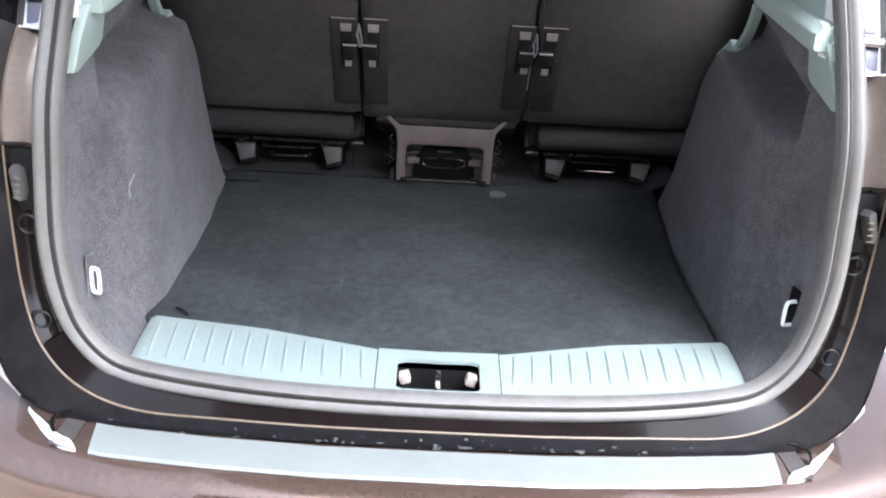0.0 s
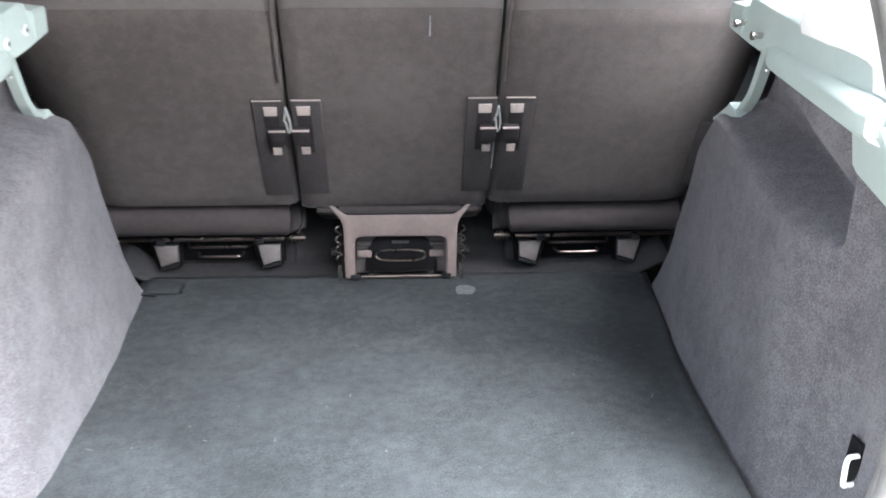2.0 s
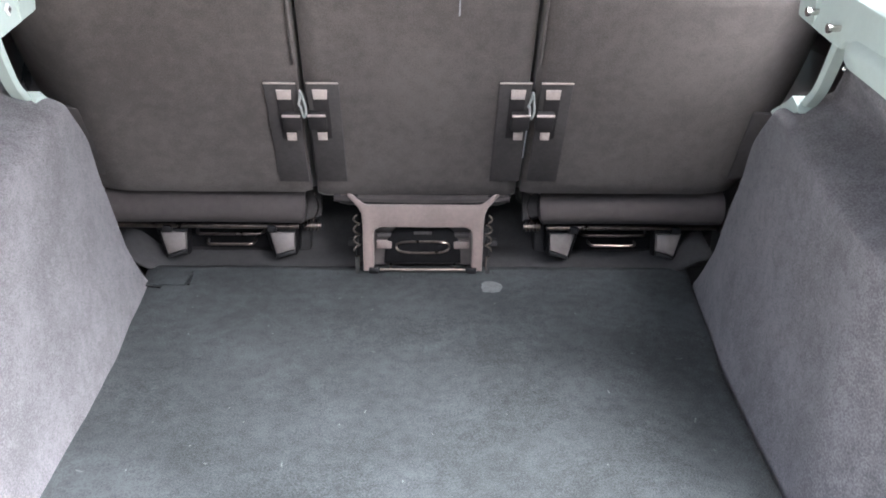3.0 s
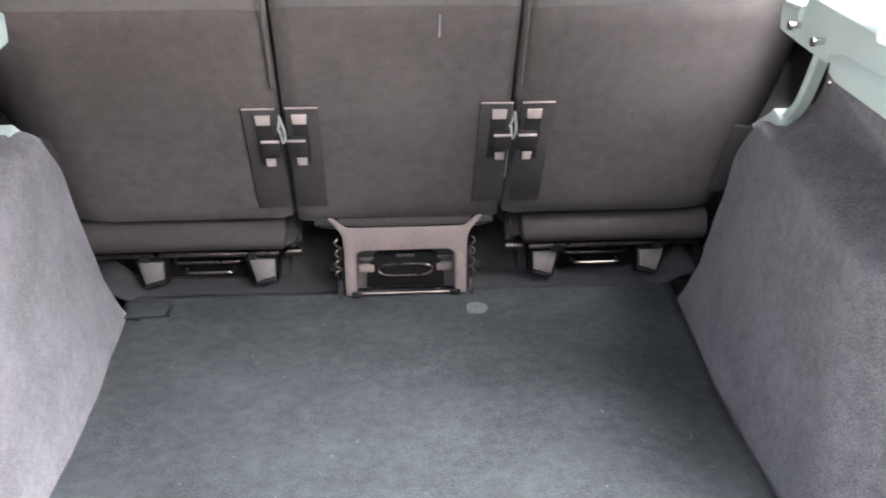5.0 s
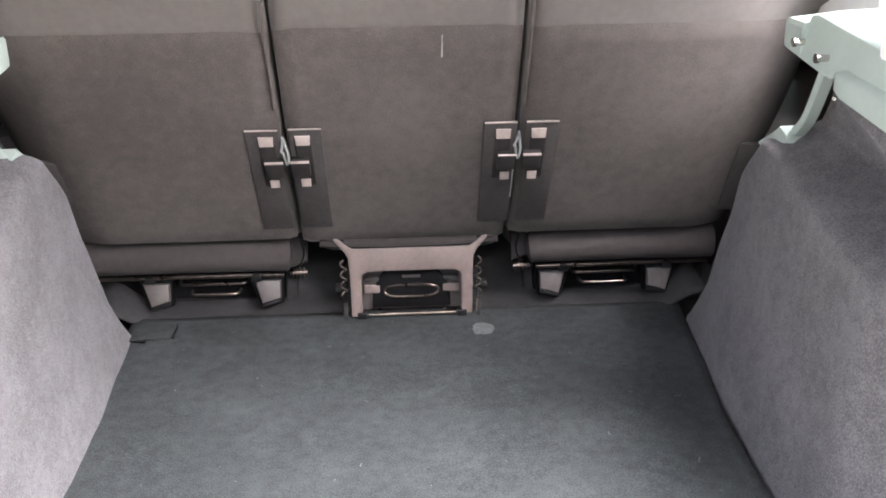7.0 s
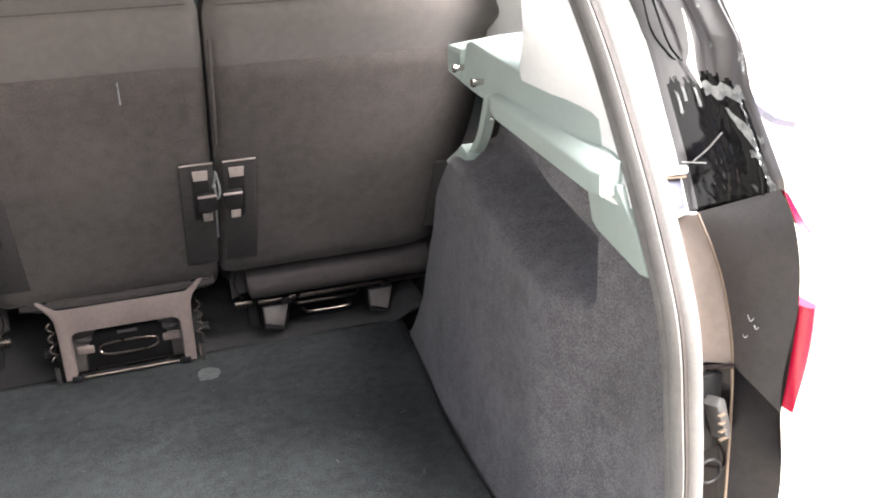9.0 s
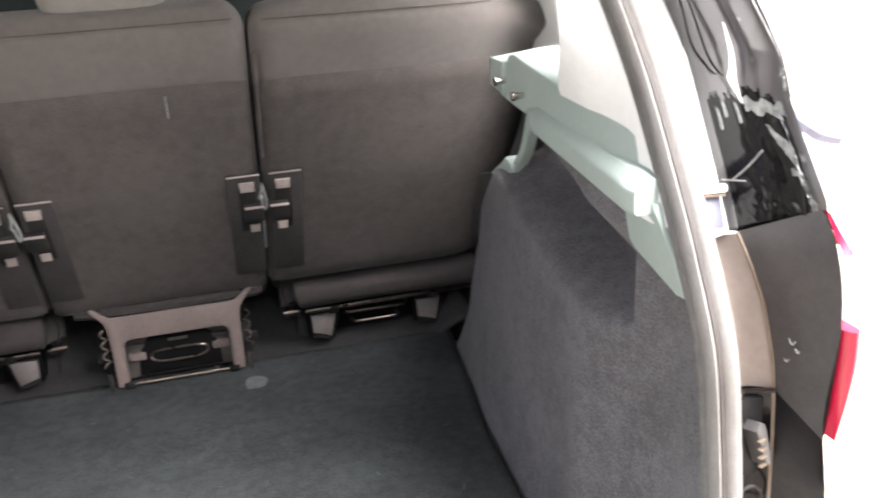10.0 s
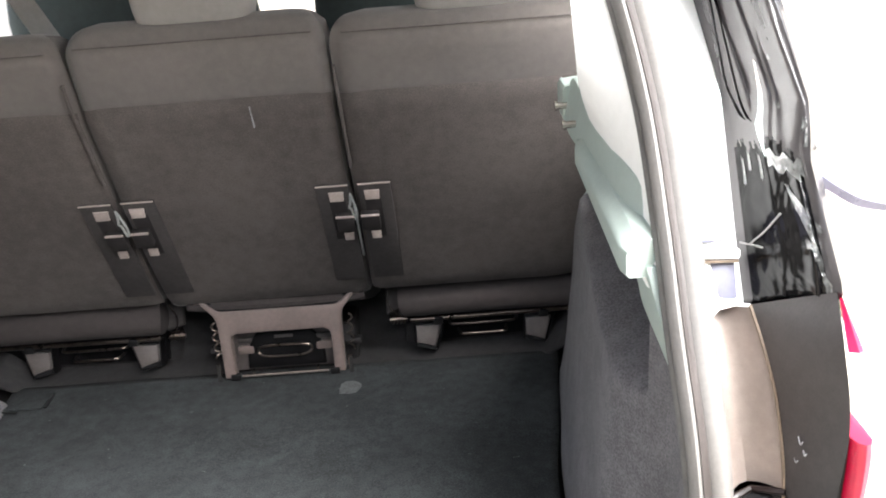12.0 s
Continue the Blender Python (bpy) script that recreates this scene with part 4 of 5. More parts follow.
# dirt flecks on the rim above the bumper
rng = random.Random(7)
bm = bmesh.new()
edge_a = spline([s[1] for s in ST[:5]], 60)
edge_b = spline([s[2] for s in ST[:5]], 60)
for k in range(70):
    i = min(59, int(abs(rng.gauss(0, 22))))
    sx = rng.choice((-1, 1))
    c = edge_a[i].lerp(edge_b[i], rng.betavariate(3, 1.3))
    r = rng.choice((0.0006, 0.0009, 0.0014, 0.0022, 0.003))
    L = rng.choice((1, 1, 1.5, 3))
    vs = [bm.verts.new((sx * c.x + r * L * (0.6 + 0.9 * rng.random()) * math.cos(a), c.y - 0.003, c.z + r * 0.8 * math.sin(a))) for a in [j * math.pi / 3.5 for j in range(7)]]
    bm.faces.new(vs)
tagged(part("dirt_flecks", bm, LINT, car, "pale dried dirt flecks"), kind="stuff")

# shell of the body that closes the car: sides, roof and raised lid
for side in (1, -1):
    rows = []
    for i in range(9):
        z = -0.46 + 0.94 * i / 8
        bulge = 0.03 * math.cos((z - 0.05) / 0.52 * math.pi / 2)
        rows.append([(side * (0.675 + bulge - 0.10 * smooth(2.45, 2.72, y)), y, z) for y in [0.42 + 2.30 * k / 24 for k in range(25)]])
    part("body_side", sheet(rows), PAINT, car, thick=0.02)
    part("rear_side", box((0.03, 0.75, 0.40), pose(side * 0.682, 0.72, 0.32), 0.006), PAINT, car)
    # left panel made longer, closing its window to block light from that side
    w, yc = (0.38, 0.80) if side > 0 else (0.70, 0.64)
    part("side_upper", box((0.03, w, 0.46), pose(side * 0.662, yc, 0.71, 0, side * -5, 0), 0.006), PAINT, car)
    part("quarter_trim", box((0.012, w, 0.44), pose(side * 0.638, yc, 0.70, 0, side * -5, 0), 0.004), PALE, car, "pale plastic inner side trim")
    part("door_pillar", box((0.05, 0.12, 0.46), pose(side * 0.64, 1.62, 0.70, 0, side * -6, 0), 0.01), PALE, car)
rows = []
for k in range(25):
    y = 0.24 + 2.55 * k / 24
    rows.append([(x, y, 0.962 - 0.075 * (abs(x) / 0.65) ** 4 - 0.07 * smooth(2.2, 2.8, y) - 0.02 * (1 - smooth(0.24, 0.6, y))) for x in [-0.65 + 1.30 * i / 24 for i in range(25)]])
part("roof", sheet(rows), PAINT, car, thick=0.02, facing=(0, 0, 1))
part("front_bulkhead", box((1.4, 0.06, 1.1), pose(0, 2.7, -0.05)), BLACK, car)
part("underbody", box((1.3, 2.8, 0.05), pose(0, 1.4, -0.22)), BLACK, car)
part("boot_pan", box((1.0, 1.0, 0.03), pose(0, 0.5, -0.06)), BLACK, car)
lid = part("raised_lid", box((1.20, 1.20, 0.04), pose(0, -0.24, 1.17, -23, 0, 0), 0.015), PAINT, car, "raised boot lid above the opening")
ob = part("ceiling", box((1.08, 1.85, 0.02), pose(0, 1.36, 0.885)), HEADLINER)
tagged(ob, "pale cloth headliner under the car roof", "ceiling", kind="structure")
# wheels that carry the car
for sx in (-0.6, 0.6):
    for y in (0.45, 2.45):
        w = part("wheel", tube([(sx - 0.09, y, -0.36), (sx + 0.09, y, -0.36)], 0.30, 40), TYRE, car, "black road wheel", sharp=40)
        part("rim", tube([(sx - 0.095, y, -0.36), (sx + 0.095, y, -0.36)], 0.19, 30), STEEL, w, sharp=40)

# ---------------------------------------------------------------- rear seats
BACKS = [(0.10, 0.985), (0.15, 0.950), (0.20, 0.916), (0.285, 0.864), (0.375, 0.806), (0.45, 0.764), (0.524, 0.724), (0.56, 0.706), (0.60, 0.692)]     # z, y of the rear face
HALF_C = 0.1812


def back_y(z):
    return lerp(BACKS, z)


def wrap(x):
    """How far a seat's face bends away towards its outer edge."""
    return 0.085 * max(0.0, (abs(x) - 0.50) / 0.14) ** 2


def on_back(x, z, lift=0.0):
    """Pose on the rear face of a seat: x across, z up along the face, -y out of it."""
    e = 0.02
    a = math.atan2(back_y(z - e) - back_y(z + e), 2 * e)
    m = Matrix.Translation((x, back_y(z), z)) @ Matrix.Rotation(a, 4, "X")
    return m @ Matrix.Translation((0, -lift, 0))


def corner_in(z, top, R=0.042):
    """How far the side draws in towards the rounded top corner."""
    d = min(R, max(0.0, z - (top - R)))
    return 0.8 * (R - math.sqrt(R * R - d * d))


def seat_outline(kind, z, side):
    """Inner and outer x of a seat at a height."""
    if kind == "middle":
        r = corner_in(z, 0.668)
        return -HALF_C + r, HALF_C - r
    inn = 0.1868 + corner_in(z, 0.660)
    out = lerp([(0.10, 0.590), (0.30, 0.628), (0.42, 0.662), (0.52, 0.668), (0.56, 0.666), (0.60, 0.672), (0.64, 0.678), (0.66, 0.672)], z)
    return inn, out


def seat_shell(kind, side):
    """The upholstered back: a closed, rounded cushion."""
    # section in y and z going up the rear face, over the top and down the front
    top = 0.668 if kind == "middle" else 0.660
    sec = [(back_y(z) + 0.004, z) for z in (0.150 if kind == "middle" else 0.166, 0.19, 0.22, 0.30, 0.38, 0.46, 0.52, 0.56, 0.585, 0.60)]
    sec += [(0.690, top - 0.042), (0.6915, top - 0.034), (0.694, top - 0.026), (0.6985, top - 0.018), (0.704, top - 0.011), (0.711, top - 0.006), (0.72, top - 0.0025), (0.74, top), (0.77, top - 0.004), (0.795, top - 0.02), (0.812, top - 0.05)]
    sec += [(back_y(z) + 0.13, z) for z in (0.56, 0.46, 0.34, 0.22, 0.13)]
    rows = []
    NXs = 26
    for i in range(NXs + 1):
        s = i / NXs * 2 - 1
        # edge rounding pulls the section inwards
        e = max(0.0, (abs(s) - 0.90) / 0.10)
        pull = 0.014 * (1 - math.sqrt(max(0.0, 1 - e * e)))
        row = []
        for y, z in sec:
            a, b = seat_outline(kind, z, side)
            x = (a + b) / 2 + (b - a) / 2 * s
            cy, cz = 0.06 + back_y(min(z, 0.6)), min(z, top - 0.05)
            d = Vector((0, cy - y, (cz - z)))
            if d.length > 1e-6:
                d = d.normalized() * pull
                d.z *= 0.25
            zz = z + d.z
            if kind != "middle" and z > 0.56:
                zz -= lerp([(0.52, 0.0), (0.57, 0.010), (0.62, 0.026), (0.675, 0.050)], x) * smooth(0.56, 0.65, z)
            puff = -0.005 * math.cos(s * math.pi / 2) if z > 0.56 and y < 0.72 else 0
            row.append((side * x, y + d.y + puff + (wrap(x) * (1 - 0.55 * smooth(0.54, 0.60, z)) if y < back_y(min(z, 0.6)) + 0.05 else 0.4 * wrap(x)), zz))
        rows.append(row)
    bm = sheet(rows, closed=True)
    bm.verts.ensure_lookup_table()
    n = len(sec)
    bm.faces.new(bm.verts[:n])
    bm.faces.new(bm.verts[-n:])
    return bm


def seat_board(kind, side):
    """The stiff felt panel on the rear face."""
    rows = []
    z0, z1 = (0.156, 0.553) if kind == "middle" else (0.161, 0.550)
    for j in range(27):
        z = z0 + (z1 - z0) * j / 26
        row = []
        for i in range(25):
            s = i / 24 * 2 - 1
            a, b = seat_outline(kind, z, side)
            a, b = a + 0.002, b - 0.002
            x = (a + b) / 2 + (b - a) / 2 * s
            e = max(0.0, (abs(s) - 0.93) / 0.07)
            corner = 0.004 * max(0, abs(s) - 0.86) / 0.14 * smooth(0.50, 0.553, z)
            m = on_back(x, z - corner, 0.0035 * math.sqrt(max(0.02, 1 - e * e)) + 0.0008 * noise.noise(Vector((x * 12, z * 12, 2))))
            p = m.translation.copy()
            p.y += wrap(x)
            if j in (0, 26):
                p.y += 0.006
            if i in (0, 24):
                p.y += 0.008
            row.append((side * p.x, p.y, p.z))
        rows.append(row)
    return sheet(rows)


def hinge_plate(parent, x, side, z=0.296, lx=0.0):
    """Plastic plate beside the gap between two seats, with its slot, tabs and catch. side: to which side the gap lies."""
    m0 = on_back(x, z, 0.004)
    plate = part("hinge_plate", prism([(-0.026, -0.122), (0.026, -0.122), (0.026, -0.02), (0.0255, 0.118), (-0.0255, 0.118), (-0.026, -0.02)], 0.004, m0, 0.0015), PLATE, parent, "dark plastic hinge plate")
    part("plate_edge", box((0.051, 0.002, 0.0022), m0 @ pose(0, -0.005, 0.119)), PATCH, plate, "thin pale upper edge")
    g = side * 0.005
    part("slot", box((0.026, 0.002, 0.108), m0 @ pose(g, -0.0045, 0.046), 0.0008), SLATE, plate, "dark slot")
    part("upper_tab", prism([(-0.0108, -0.0085), (0.0108, -0.0085), (0.0118, 0.0085), (-0.0118, 0.0085)], 0.004, m0 @ pose(g, -0.005, 0.096, -14, 0, 0), 0.0012), PATCH, plate, "bare pale tab")
    part("lower_tab", prism([(-0.0075, -0.0075), (0.0075, -0.0075), (0.008, 0.008), (-0.008, 0.008)], 0.004, m0 @ pose(g + side * 0.003 + lx, -0.005, -0.001, -10, 0, 0), 0.0012), PATCH, plate, "bare pale tab")
    catch = part("catch", box((0.030, 0.014, 0.036), m0 @ pose(g + side * 0.008, -0.010, 0.040), 0.003), SLATE, plate, "dark catch block")
    part("catch_edge", box((0.030, 0.004, 0.0034), m0 @ pose(g + side * 0.008, -0.0165, 0.0575), 0.001), PATCH, catch, "pale edge of the catch")


def spline_flat(pts, n):
    return [(p.x, p.z) for p in spline([(a, 0, b) for a, b in pts], n)]


def catch_hook(parent, x, s=1):
    """Bright striker between two seats."""
    m0 = on_back(x, 0.362, 0.012)
    pts = [(0, 0.032), (0.0035, 0.012), (0.0065, -0.006), (0.0055, -0.022), (0.001, -0.029), (-0.0015, -0.016), (-0.003, -0.004), (-0.0065, 0.0), (-0.004, 0.008), (-0.0015, 0.020)]
    loop = [m0 @ Vector((s * 0.8 * a, -0.004, b)) for a, b in spline_flat(pts, 30)]
    part("striker", tube(loop, 0.0019, 6, closed=True), WIRE, parent, "bright bent metal striker")


def headrest(cx, z0, parent, w=0.098):
    bm = bmesh.new()
    rows = []
    for j in range(15):
        v = j / 14
        z = z0 + 0.20 * v
        k = (1 - abs(2 * v - 1) ** 5) ** 0.5 if 0 < v < 1 else 0.0
        row = []
        ww = (w - 0.014 * (1 - v)) * (0.86 + 0.14 * k)
        dd = 0.050 * (0.55 + 0.45 * k)
        for a in range(32):
            t = a / 32 * 2 * math.pi
            c, s = math.cos(t), math.sin(t)
            row.append((cx + ww * math.copysign(abs(c) ** 0.45, c), 0.742 + 0.01 * v + dd * math.copysign(abs(s) ** 0.6, s), z))
        rows.append(row)
    hr = part("headrest", sheet(rows, closed=True, caps=True), REST, parent, "grey cloth headrest", sharp=60)
    for s in (-0.05, 0.05):
        part("post", tube([(cx + s, 0.75, z0 - 0.04), (cx + s, 0.75, z0 + 0.03)], 0.006, 8), STEEL, hr)


def foot_tab(parent, x, side):
    """A chamfered cover over a seat foot, with its dark shell behind and a lip below."""
    flip = lambda pts: [(side * a, b) for a, b in pts]
    shell = part("foot_shell", prism(flip([(-0.026, 0.024), (0.034, 0.024), (0.016, -0.033), (-0.026, -0.026)]), 0.030, pose(x, 1.030, 0.036, -10, 0, 0), 0.004), PITCH, parent, "black foot shell")
    part("foot_cover", prism(flip([(-0.0235, 0.022), (0.0245, 0.023), (0.011, -0.021), (-0.0235, -0.0105)]), 0.014, pose(x, 1.004, 0.036, -14, 0, 0), 0.004), COVER, shell, "grey plastic foot cover")
    part("cover_lip", prism(flip([(-0.0235, -0.012), (0.0115, -0.0225), (0.0125, -0.029), (-0.0235, -0.020)]), 0.010, pose(x, 1.005, 0.036, -14, 0, 0), 0.002), BLACK, shell)


def outer_seat(side):
    cx = 0.012
    o = thing("rear_seat", "dark felt-backed rear seat with a grey cloth top and headrest", "car seat", "rear seats")
    part("back_cushion", seat_shell("outer", side), CLOTH, o, "dark grey cloth back cushion", sharp=60)
    part("back_board", seat_board("outer", side), BOARD, o, "dark brown grey felt panel", sharp=50)
    hinge_plate(o, side * 0.219 + 0.003, -side, 0.299 if side > 0 else 0.295)
    headrest(side * 0.386, 0.645, o, 0.092)
    edge = [on_back(side * (seat_outline("outer", z, side)[0] + 0.0035), z, 0.0014).translation for z in [0.425 + 0.165 * k / 14 for k in range(15)]]
    part("piping", tube(edge, 0.0028, 8), BOARD, o, "pale piping along the inner edge")
    # seam on the cloth top
    seam = [(side * x, 0.6895 - 0.004 * math.sin((x - 0.2) / 0.4 * math.pi), 0.634) for x in [0.205 + 0.335 * k / 20 for k in range(21)]]
    part("seam", tube(seam, 0.0009, 5), BOARD, o)
    # rolled lower edge, rod, feet and release handle
    x0, x1 = side * 0.236 + cx, side * 0.575
    roll = [(x0, 0.990, 0.117), (x0 + (x1 - x0) * 0.02, 0.988, 0.118), (x0 + (x1 - x0) * 0.5, 0.986, 0.120), (x1, 0.988, 0.118)]
    part("lower_roll", tube(spline(roll, 24), 0.033, 20), ROLL, o, "rolled dark cloth edge")
    part("cross_rod", tube([(x0, 0.992, 0.074), (x1, 0.992, 0.076)], 0.0042, 8), STEEL, o, "bare metal cross rod")
    part("seat_base", box((0.36, 0.30, 0.09), pose(side * 0.40 + cx, 1.20, 0.012), 0.01), BASE, o, "black seat base")
    part("seat_cushion", box((0.40, 0.46, 0.15), pose(side * 0.395, 1.30, 0.17, 4, 0, 0), 0.03, seg=3), CLOTH, o, "dark grey cloth seat cushion")
    web = [(side * a, b) for a, b in ((-0.165, 0.040), (0.185, 0.044), (0.185, 0.020), (0.130, -0.030), (-0.160, -0.036))]
    part("rear_web", prism(web, 0.012, pose(side * 0.40 + cx, 1.050, 0.045), 0.003), PITCH, o, "black seat base cover")
    for dx in (-0.098, 0.098):
        part("rod_clip", prism([(-0.009, -0.006), (0.009, -0.006), (0.011, 0.004), (0.005, 0.007), (-0.006, 0.007)], 0.014, pose(side * 0.385 + cx + dx, 0.997, 0.071), 0.0015), BLACK, o, "black rod clip")
    xa, xb = side * 0.268 + cx, side * 0.474 + cx
    foot_tab(o, xa, side)
    foot_tab(o, xb, side)
    mx = (xa + xb) / 2
    for z, hw in ((0.052, 0.066), (0.031, 0.046)):
        part("release_handle", tube(spline([(mx - hw, 1.035, z), (mx - hw * 0.92, 1.014, z), (mx - hw * 0.6, 1.010, z), (mx + hw * 0.6, 1.010, z), (mx + hw * 0.92, 1.014, z), (mx + hw, 1.035, z)], 22), 0.0026, 8), STEEL, o, "metal release handle")
    # coiled pivot beside the middle seat
    px = side * 0.212 + cx
    piv = tube([(px - 0.016, 1.02, 0.066), (px + 0.016, 1.02, 0.066)], 0.0055, 10)
    for k in range(4):
        tube([(px - 0.012 + 0.007 * k, 1.02, 0.066), (px - 0.009 + 0.007 * k, 1.02, 0.066)], 0.0095, 12, bm=piv)
    part("pivot", piv, STEEL, o, "coiled metal pivot")
    part("hinge_cheek", prism([(-0.016, -0.07), (0.014, -0.06), (0.016, 0.03), (-0.016, 0.05)], 0.016, pose(side * 0.208 + cx, 1.05, 0.140, -25, 0, 0), 0.004), PLATE, o, "dark hinge cheek")
    # side plate near the wheel arch
    part("side_plate", prism([(-0.018, -0.085), (0.016, -0.085), (0.020, 0.075), (-0.020, 0.080)], 0.006, on_back(side * 0.568 + 0.012, 0.265, -0.012), 0.0015), PLATE, o, "dark plastic side plate")
    part("release_cable", tube(spline([(px - side * 0.012, 0.965, 0.150), (px - side * 0.016, 0.985, 0.120), (px - side * 0.010, 1.0, 0.095), (px, 1.015, 0.078)], 12), 0.0018, 6), CHROME, o, "thin release cable")
    return o


def middle_seat():
    cx = 0.012
    o = thing("rear_seat", "narrow dark felt-backed middle rear seat with a brown plastic base", "car seat", "rear seats")
    part("back_cushion", seat_shell("middle", 1), CLOTH, o, "dark grey cloth back cushion", sharp=60)
    part("back_board", seat_board("middle", 1), BOARD, o, "dark brown grey felt panel", sharp=50)
    hinge_plate(o, -0.149, -1)
    hinge_plate(o, 0.156, 1, 0.299, 0.005)
    # white bar added for the light that shows through the right gap
    part("gap_light", box((0.0035, 0.006, 0.125), on_back(0.1842, 0.292, -0.006)), SHINE, o, "white bar for light showing through the seat gap")
    catch_hook(o, -0.1835)
    catch_hook(o, 0.1840)
    part("seam", tube([(x, 0.6885 - 0.004 * math.cos(x / 0.18 * math.pi / 2), 0.638) for x in [-0.165 + 0.33 * k / 20 for k in range(21)]], 0.0009, 5), BOARD, o)
    headrest(0.0, 0.652, o)
    m = on_back(0.062, 0.524, 0.0045)
    part("scratch", prism([(-0.0010, -0.02), (0.0013, -0.018), (0.0010, 0.02), (-0.0008, 0.018)], 0.0006, m), SCUFF, o, "small pale scratch")
    part("lower_edge", tube(spline([(-0.15, 0.962, 0.148), (-0.08, 0.958, 0.144), (0.10, 0.958, 0.144), (0.17, 0.962, 0.148)], 14), 0.012, 10), ROLL, o, "rolled dark lower edge")
    # base bracket with two horns and a framed opening
    L = [(-0.140, 0.157), (-0.136, 0.159), (-0.112, 0.139), (-0.104, 0.135), (0.104, 0.135), (0.112, 0.139), (0.136, 0.159), (0.140, 0.157),
         (0.138, 0.150), (0.119, 0.128), (0.114, 0.116), (0.112, 0.085), (0.111, 0.004),
         (0.091, 0.004), (0.092, 0.075), (0.089, 0.086), (0.080, 0.091), (-0.080, 0.091), (-0.089, 0.086), (-0.092, 0.075), (-0.091, 0.004),
         (-0.111, 0.004), (-0.112, 0.085), (-0.114, 0.116), (-0.119, 0.128), (-0.138, 0.150)]
    br = part("base_bracket", prism(L, 0.022, pose(cx, 0.962, 0.0, -2, 0, 0), 0.003), BRACKET, o, "grey brown plastic base bracket with two horns")
    part("top_piping", tube(spline([(cx - 0.134, 0.953, 0.161), (cx - 0.112, 0.952, 0.1425), (cx - 0.100, 0.951, 0.1385), (cx, 0.951, 0.1385), (cx + 0.100, 0.951, 0.1385), (cx + 0.112, 0.952, 0.1425), (cx + 0.134, 0.953, 0.161)], 40), 0.0042, 8), PITCH, br, "black piping along the upper edge")
    part("bracket_back", box((0.20, 0.006, 0.092), pose(cx, 0.985, 0.047), 0.002), COVER, br, "darker recessed back plate")
    for s in (-1, 1):
        part("side_web", box((0.030, 0.010, 0.016), pose(cx + s * 0.073, 0.975, 0.046), 0.003), BRACKET, br)
        part("side_web", box((0.030, 0.010, 0.010), pose(cx + s * 0.073, 0.978, 0.064), 0.003), PLATE, br)
        part("foot_rod", tube([(cx + s * 0.122, 0.944, 0.0), (cx + s * 0.122, 0.944, 0.034)], 0.0042, 8), CHROME, br, "bright metal foot")
        part("bolt", tube([(cx + s * 0.140, 0.955, 0.152), (cx + s * 0.150, 0.955, 0.152)], 0.005, 8), STEEL, br)
        sp = [(cx + s * (0.124 + 0.006 * math.sin(k * 0.9)), 0.968 + 0.006 * math.cos(k * 0.9), 0.105 - 0.003 * k) for k in range(24)]
        part("spring", tube(sp, 0.0018, 6), STEEL, br, "metal spring")
        part("side_knob", tube([(cx + s * 0.122, 0.985, 0.047), (cx + s * 0.137, 0.985, 0.047), (cx + s * 0.141, 0.985, 0.047)], 0.008, 10), BASE, br, "dark worn knob")
    D = [(0.073 * math.copysign(abs(math.cos(a)) ** 0.7, math.cos(a)), 0.008 + 0.082 * math.sin(a) ** 0.75) for a in [math.pi * k / 18 for k in range(19)]]
    D = [(x, max(z, 0.004)) for x, z in D]
    handle = part("handle_cup", prism(D, 0.016, pose(cx, 0.985, 0.0, -3, 0, 0), 0.004), PITCH, br, "black rounded handle cup")
    oval = [(cx + 0.050 * math.copysign(abs(math.cos(a)) ** 0.6, math.cos(a)), 0.965 + 0.004 * abs(math.cos(a)) ** 4, 0.044 + 0.0115 * math.copysign(abs(math.sin(a)) ** 0.7, math.sin(a))) for a in [math.pi * k / 20 for k in range(40)]]
    part("handle_rim", tube(oval, 0.0021, 6, closed=True), STEEL, handle, "bright oval handle rim")
    part("handle_slot", prism([(0.047 * math.cos(a), 0.010 * math.sin(a)) for a in [math.pi * k / 10 for k in range(20)]], 0.002, pose(cx, 0.9685, 0.044)), PITCH, handle, "black finger slot")
    part("label", box((0.034, 0.001, 0.006), pose(cx, 0.9675, 0.072)), PLATE, handle, "small embossed plate")
    part("cross_bar", tube([(cx - 0.080, 0.944, 0.007), (cx + 0.080, 0.944, 0.007)], 0.0026, 8), STEEL, br, "bright metal cross bar")
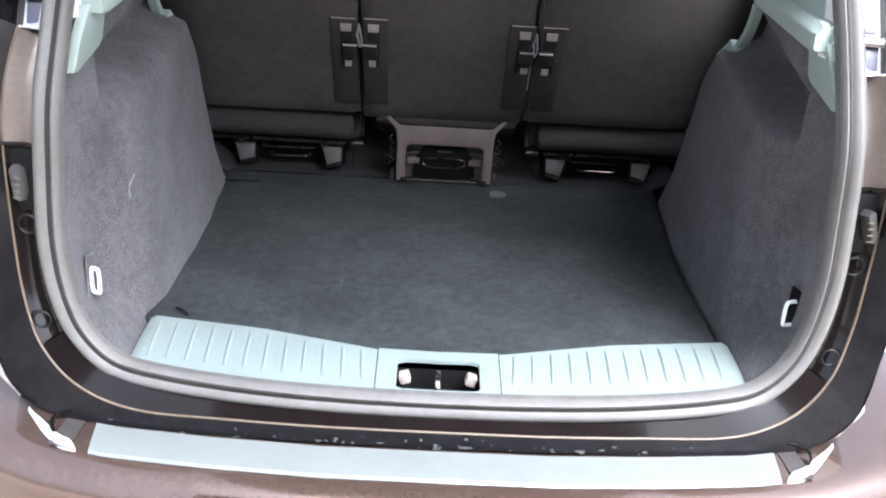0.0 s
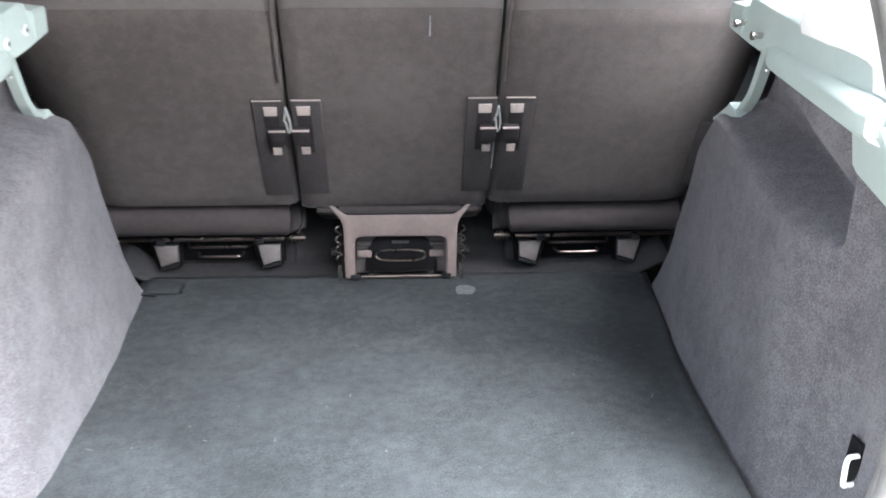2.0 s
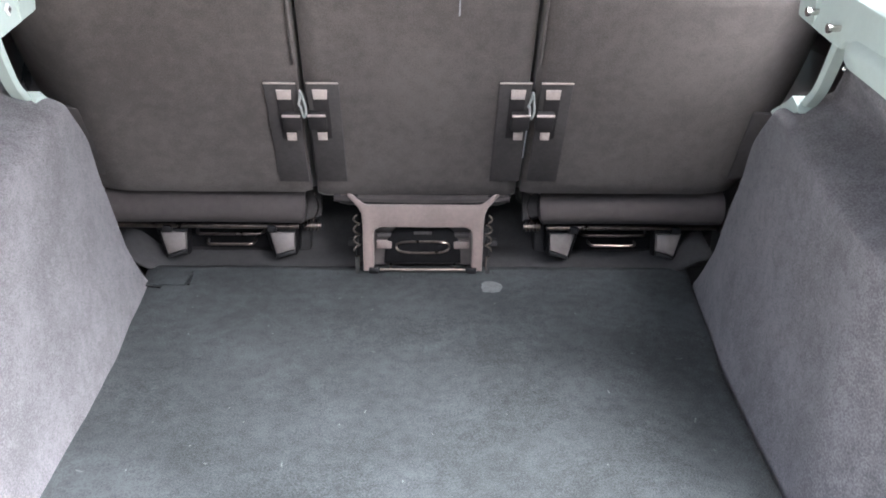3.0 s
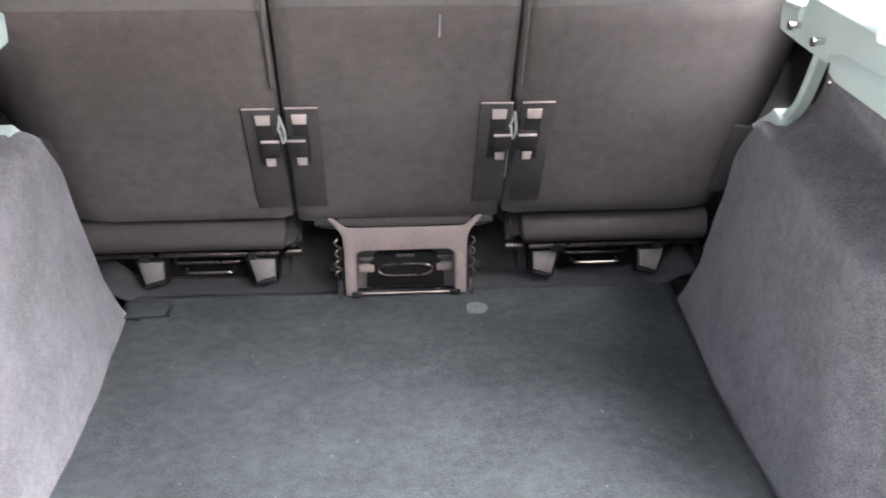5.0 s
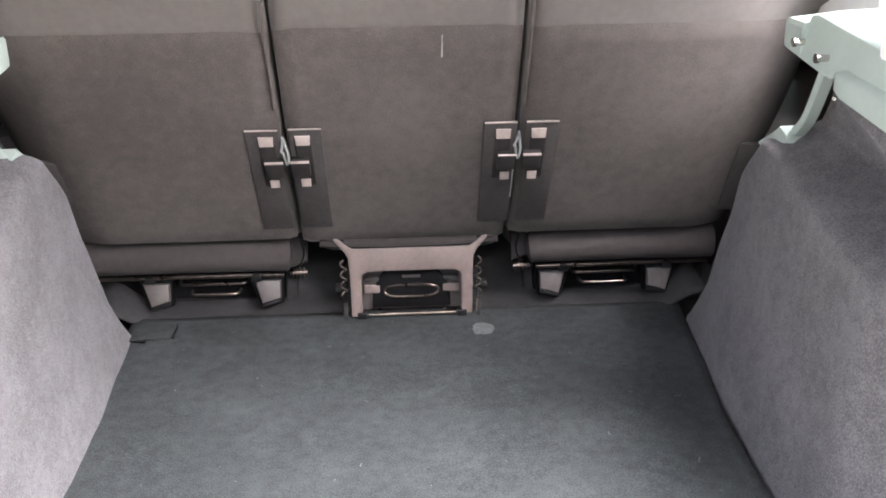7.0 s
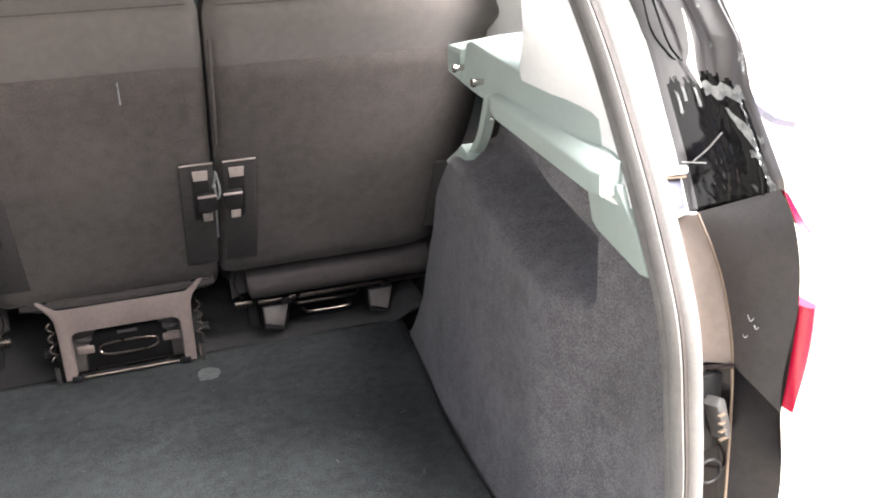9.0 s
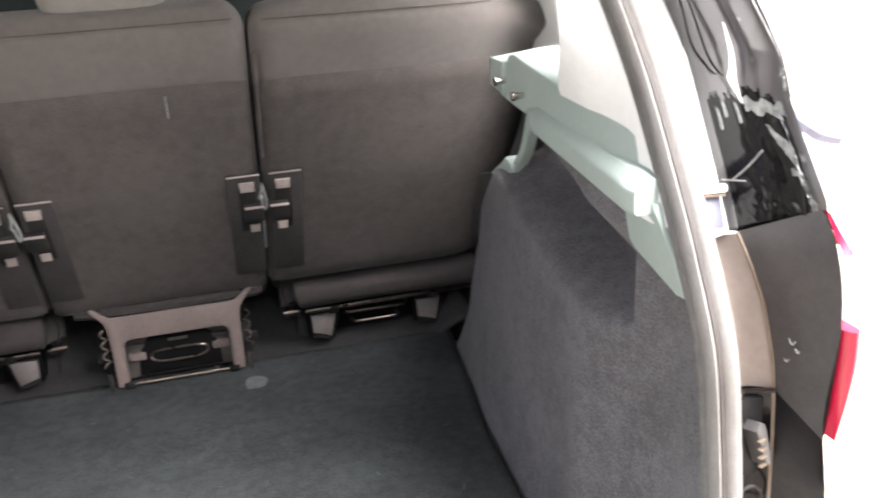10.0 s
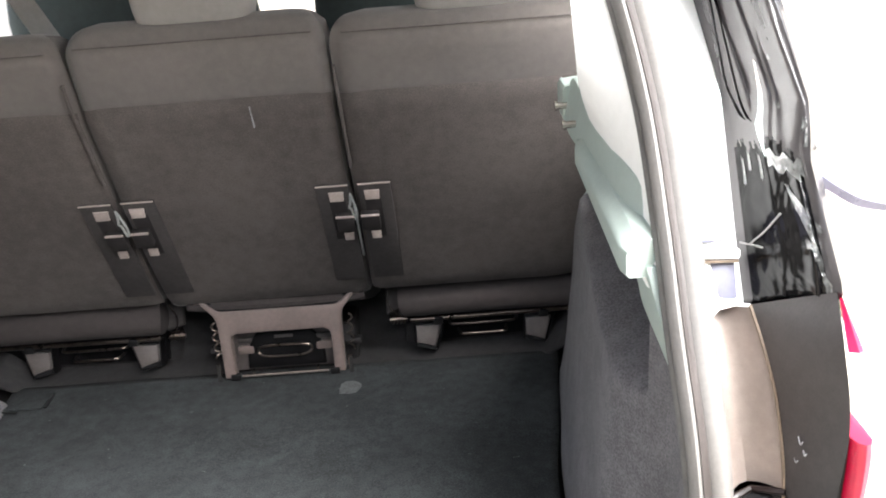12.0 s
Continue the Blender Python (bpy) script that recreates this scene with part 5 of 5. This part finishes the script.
    for s in (-1, 1):
        part("rivet", tube([(cx + s * 0.060, 0.956, 0.012), (cx + s * 0.060, 0.948, 0.012)], 0.0035, 8), CHROME, br)
        part("bar_clip", box((0.018, 0.012, 0.012), pose(cx + s * 0.092, 0.944, 0.007), 0.002), BLACK, br)
    part("seat_base", box((0.26, 0.30, 0.10), pose(cx, 1.16, 0.02), 0.01), BASE, o, "black seat base")
    part("seat_cushion", box((0.36, 0.46, 0.15), pose(cx, 1.30, 0.17, 4, 0, 0), 0.03, seg=3), CLOTH, o, "dark grey cloth seat cushion")
    return o


outer_seat(1)
outer_seat(-1)
middle_seat()

# ---------------------------------------------------------------- cabin in front of the rear seats
for sx in (-1, 1):
    o = thing("front_seat", "dark teal cloth front seat", "car seat", "front seats", at=(sx * 0.345, 1.72, 0))
    rows = []
    for j in range(13):
        v = j / 12
        z = -0.03 + 0.80 * v
        k = (1 - abs(2 * v - 1) ** 6) ** 0.5 if 0 < v < 1 else 0.3
        rows.append([(0.285 * (0.7 + 0.3 * k) * math.copysign(abs(math.cos(t)) ** 0.5, math.cos(t)), -0.18 * v + 0.07 * (0.5 + 0.5 * k) * math.copysign(abs(math.sin(t)) ** 0.6, math.sin(t)), z)
                     for t in [a / 28 * 2 * math.pi for a in range(28)]])
    part("backrest", sheet(rows, closed=True, caps=True), CABIN, o, sharp=60)
    part("headrest", box((0.24, 0.09, 0.17), pose(0, -0.20, 0.80, 6, 0, 0), 0.035, seg=4), CABIN, o)
    part("seat_cushion", box((0.46, 0.5, 0.14), pose(0, 0.26, 0.06), 0.04, seg=3), CABIN, o)
belt = thing("seat_belt", "grey seat belt webbing running down from the pillar", "seat belt")
part("webbing", sheet([[(-0.231 - 0.64 * (z - 0.649) + dx, 0.82 + 0.3 * (z - 0.649) + 0.2 * dx, z) for dx in (-0.034, -0.031, 0.0, 0.003)] for z in [0.56 + 0.34 * k / 12 for k in range(13)]]), BELT, belt, thick=0.002)

# plain wall added out of view behind the camera to cut the low sky
ob = part("light_block_wall", box((4.0, 0.2, 3.1), pose(0, -3.2, 0.89)), CABIN)
tagged(ob, "unseen dark plain wall added to block low sky", "wall", kind="structure")
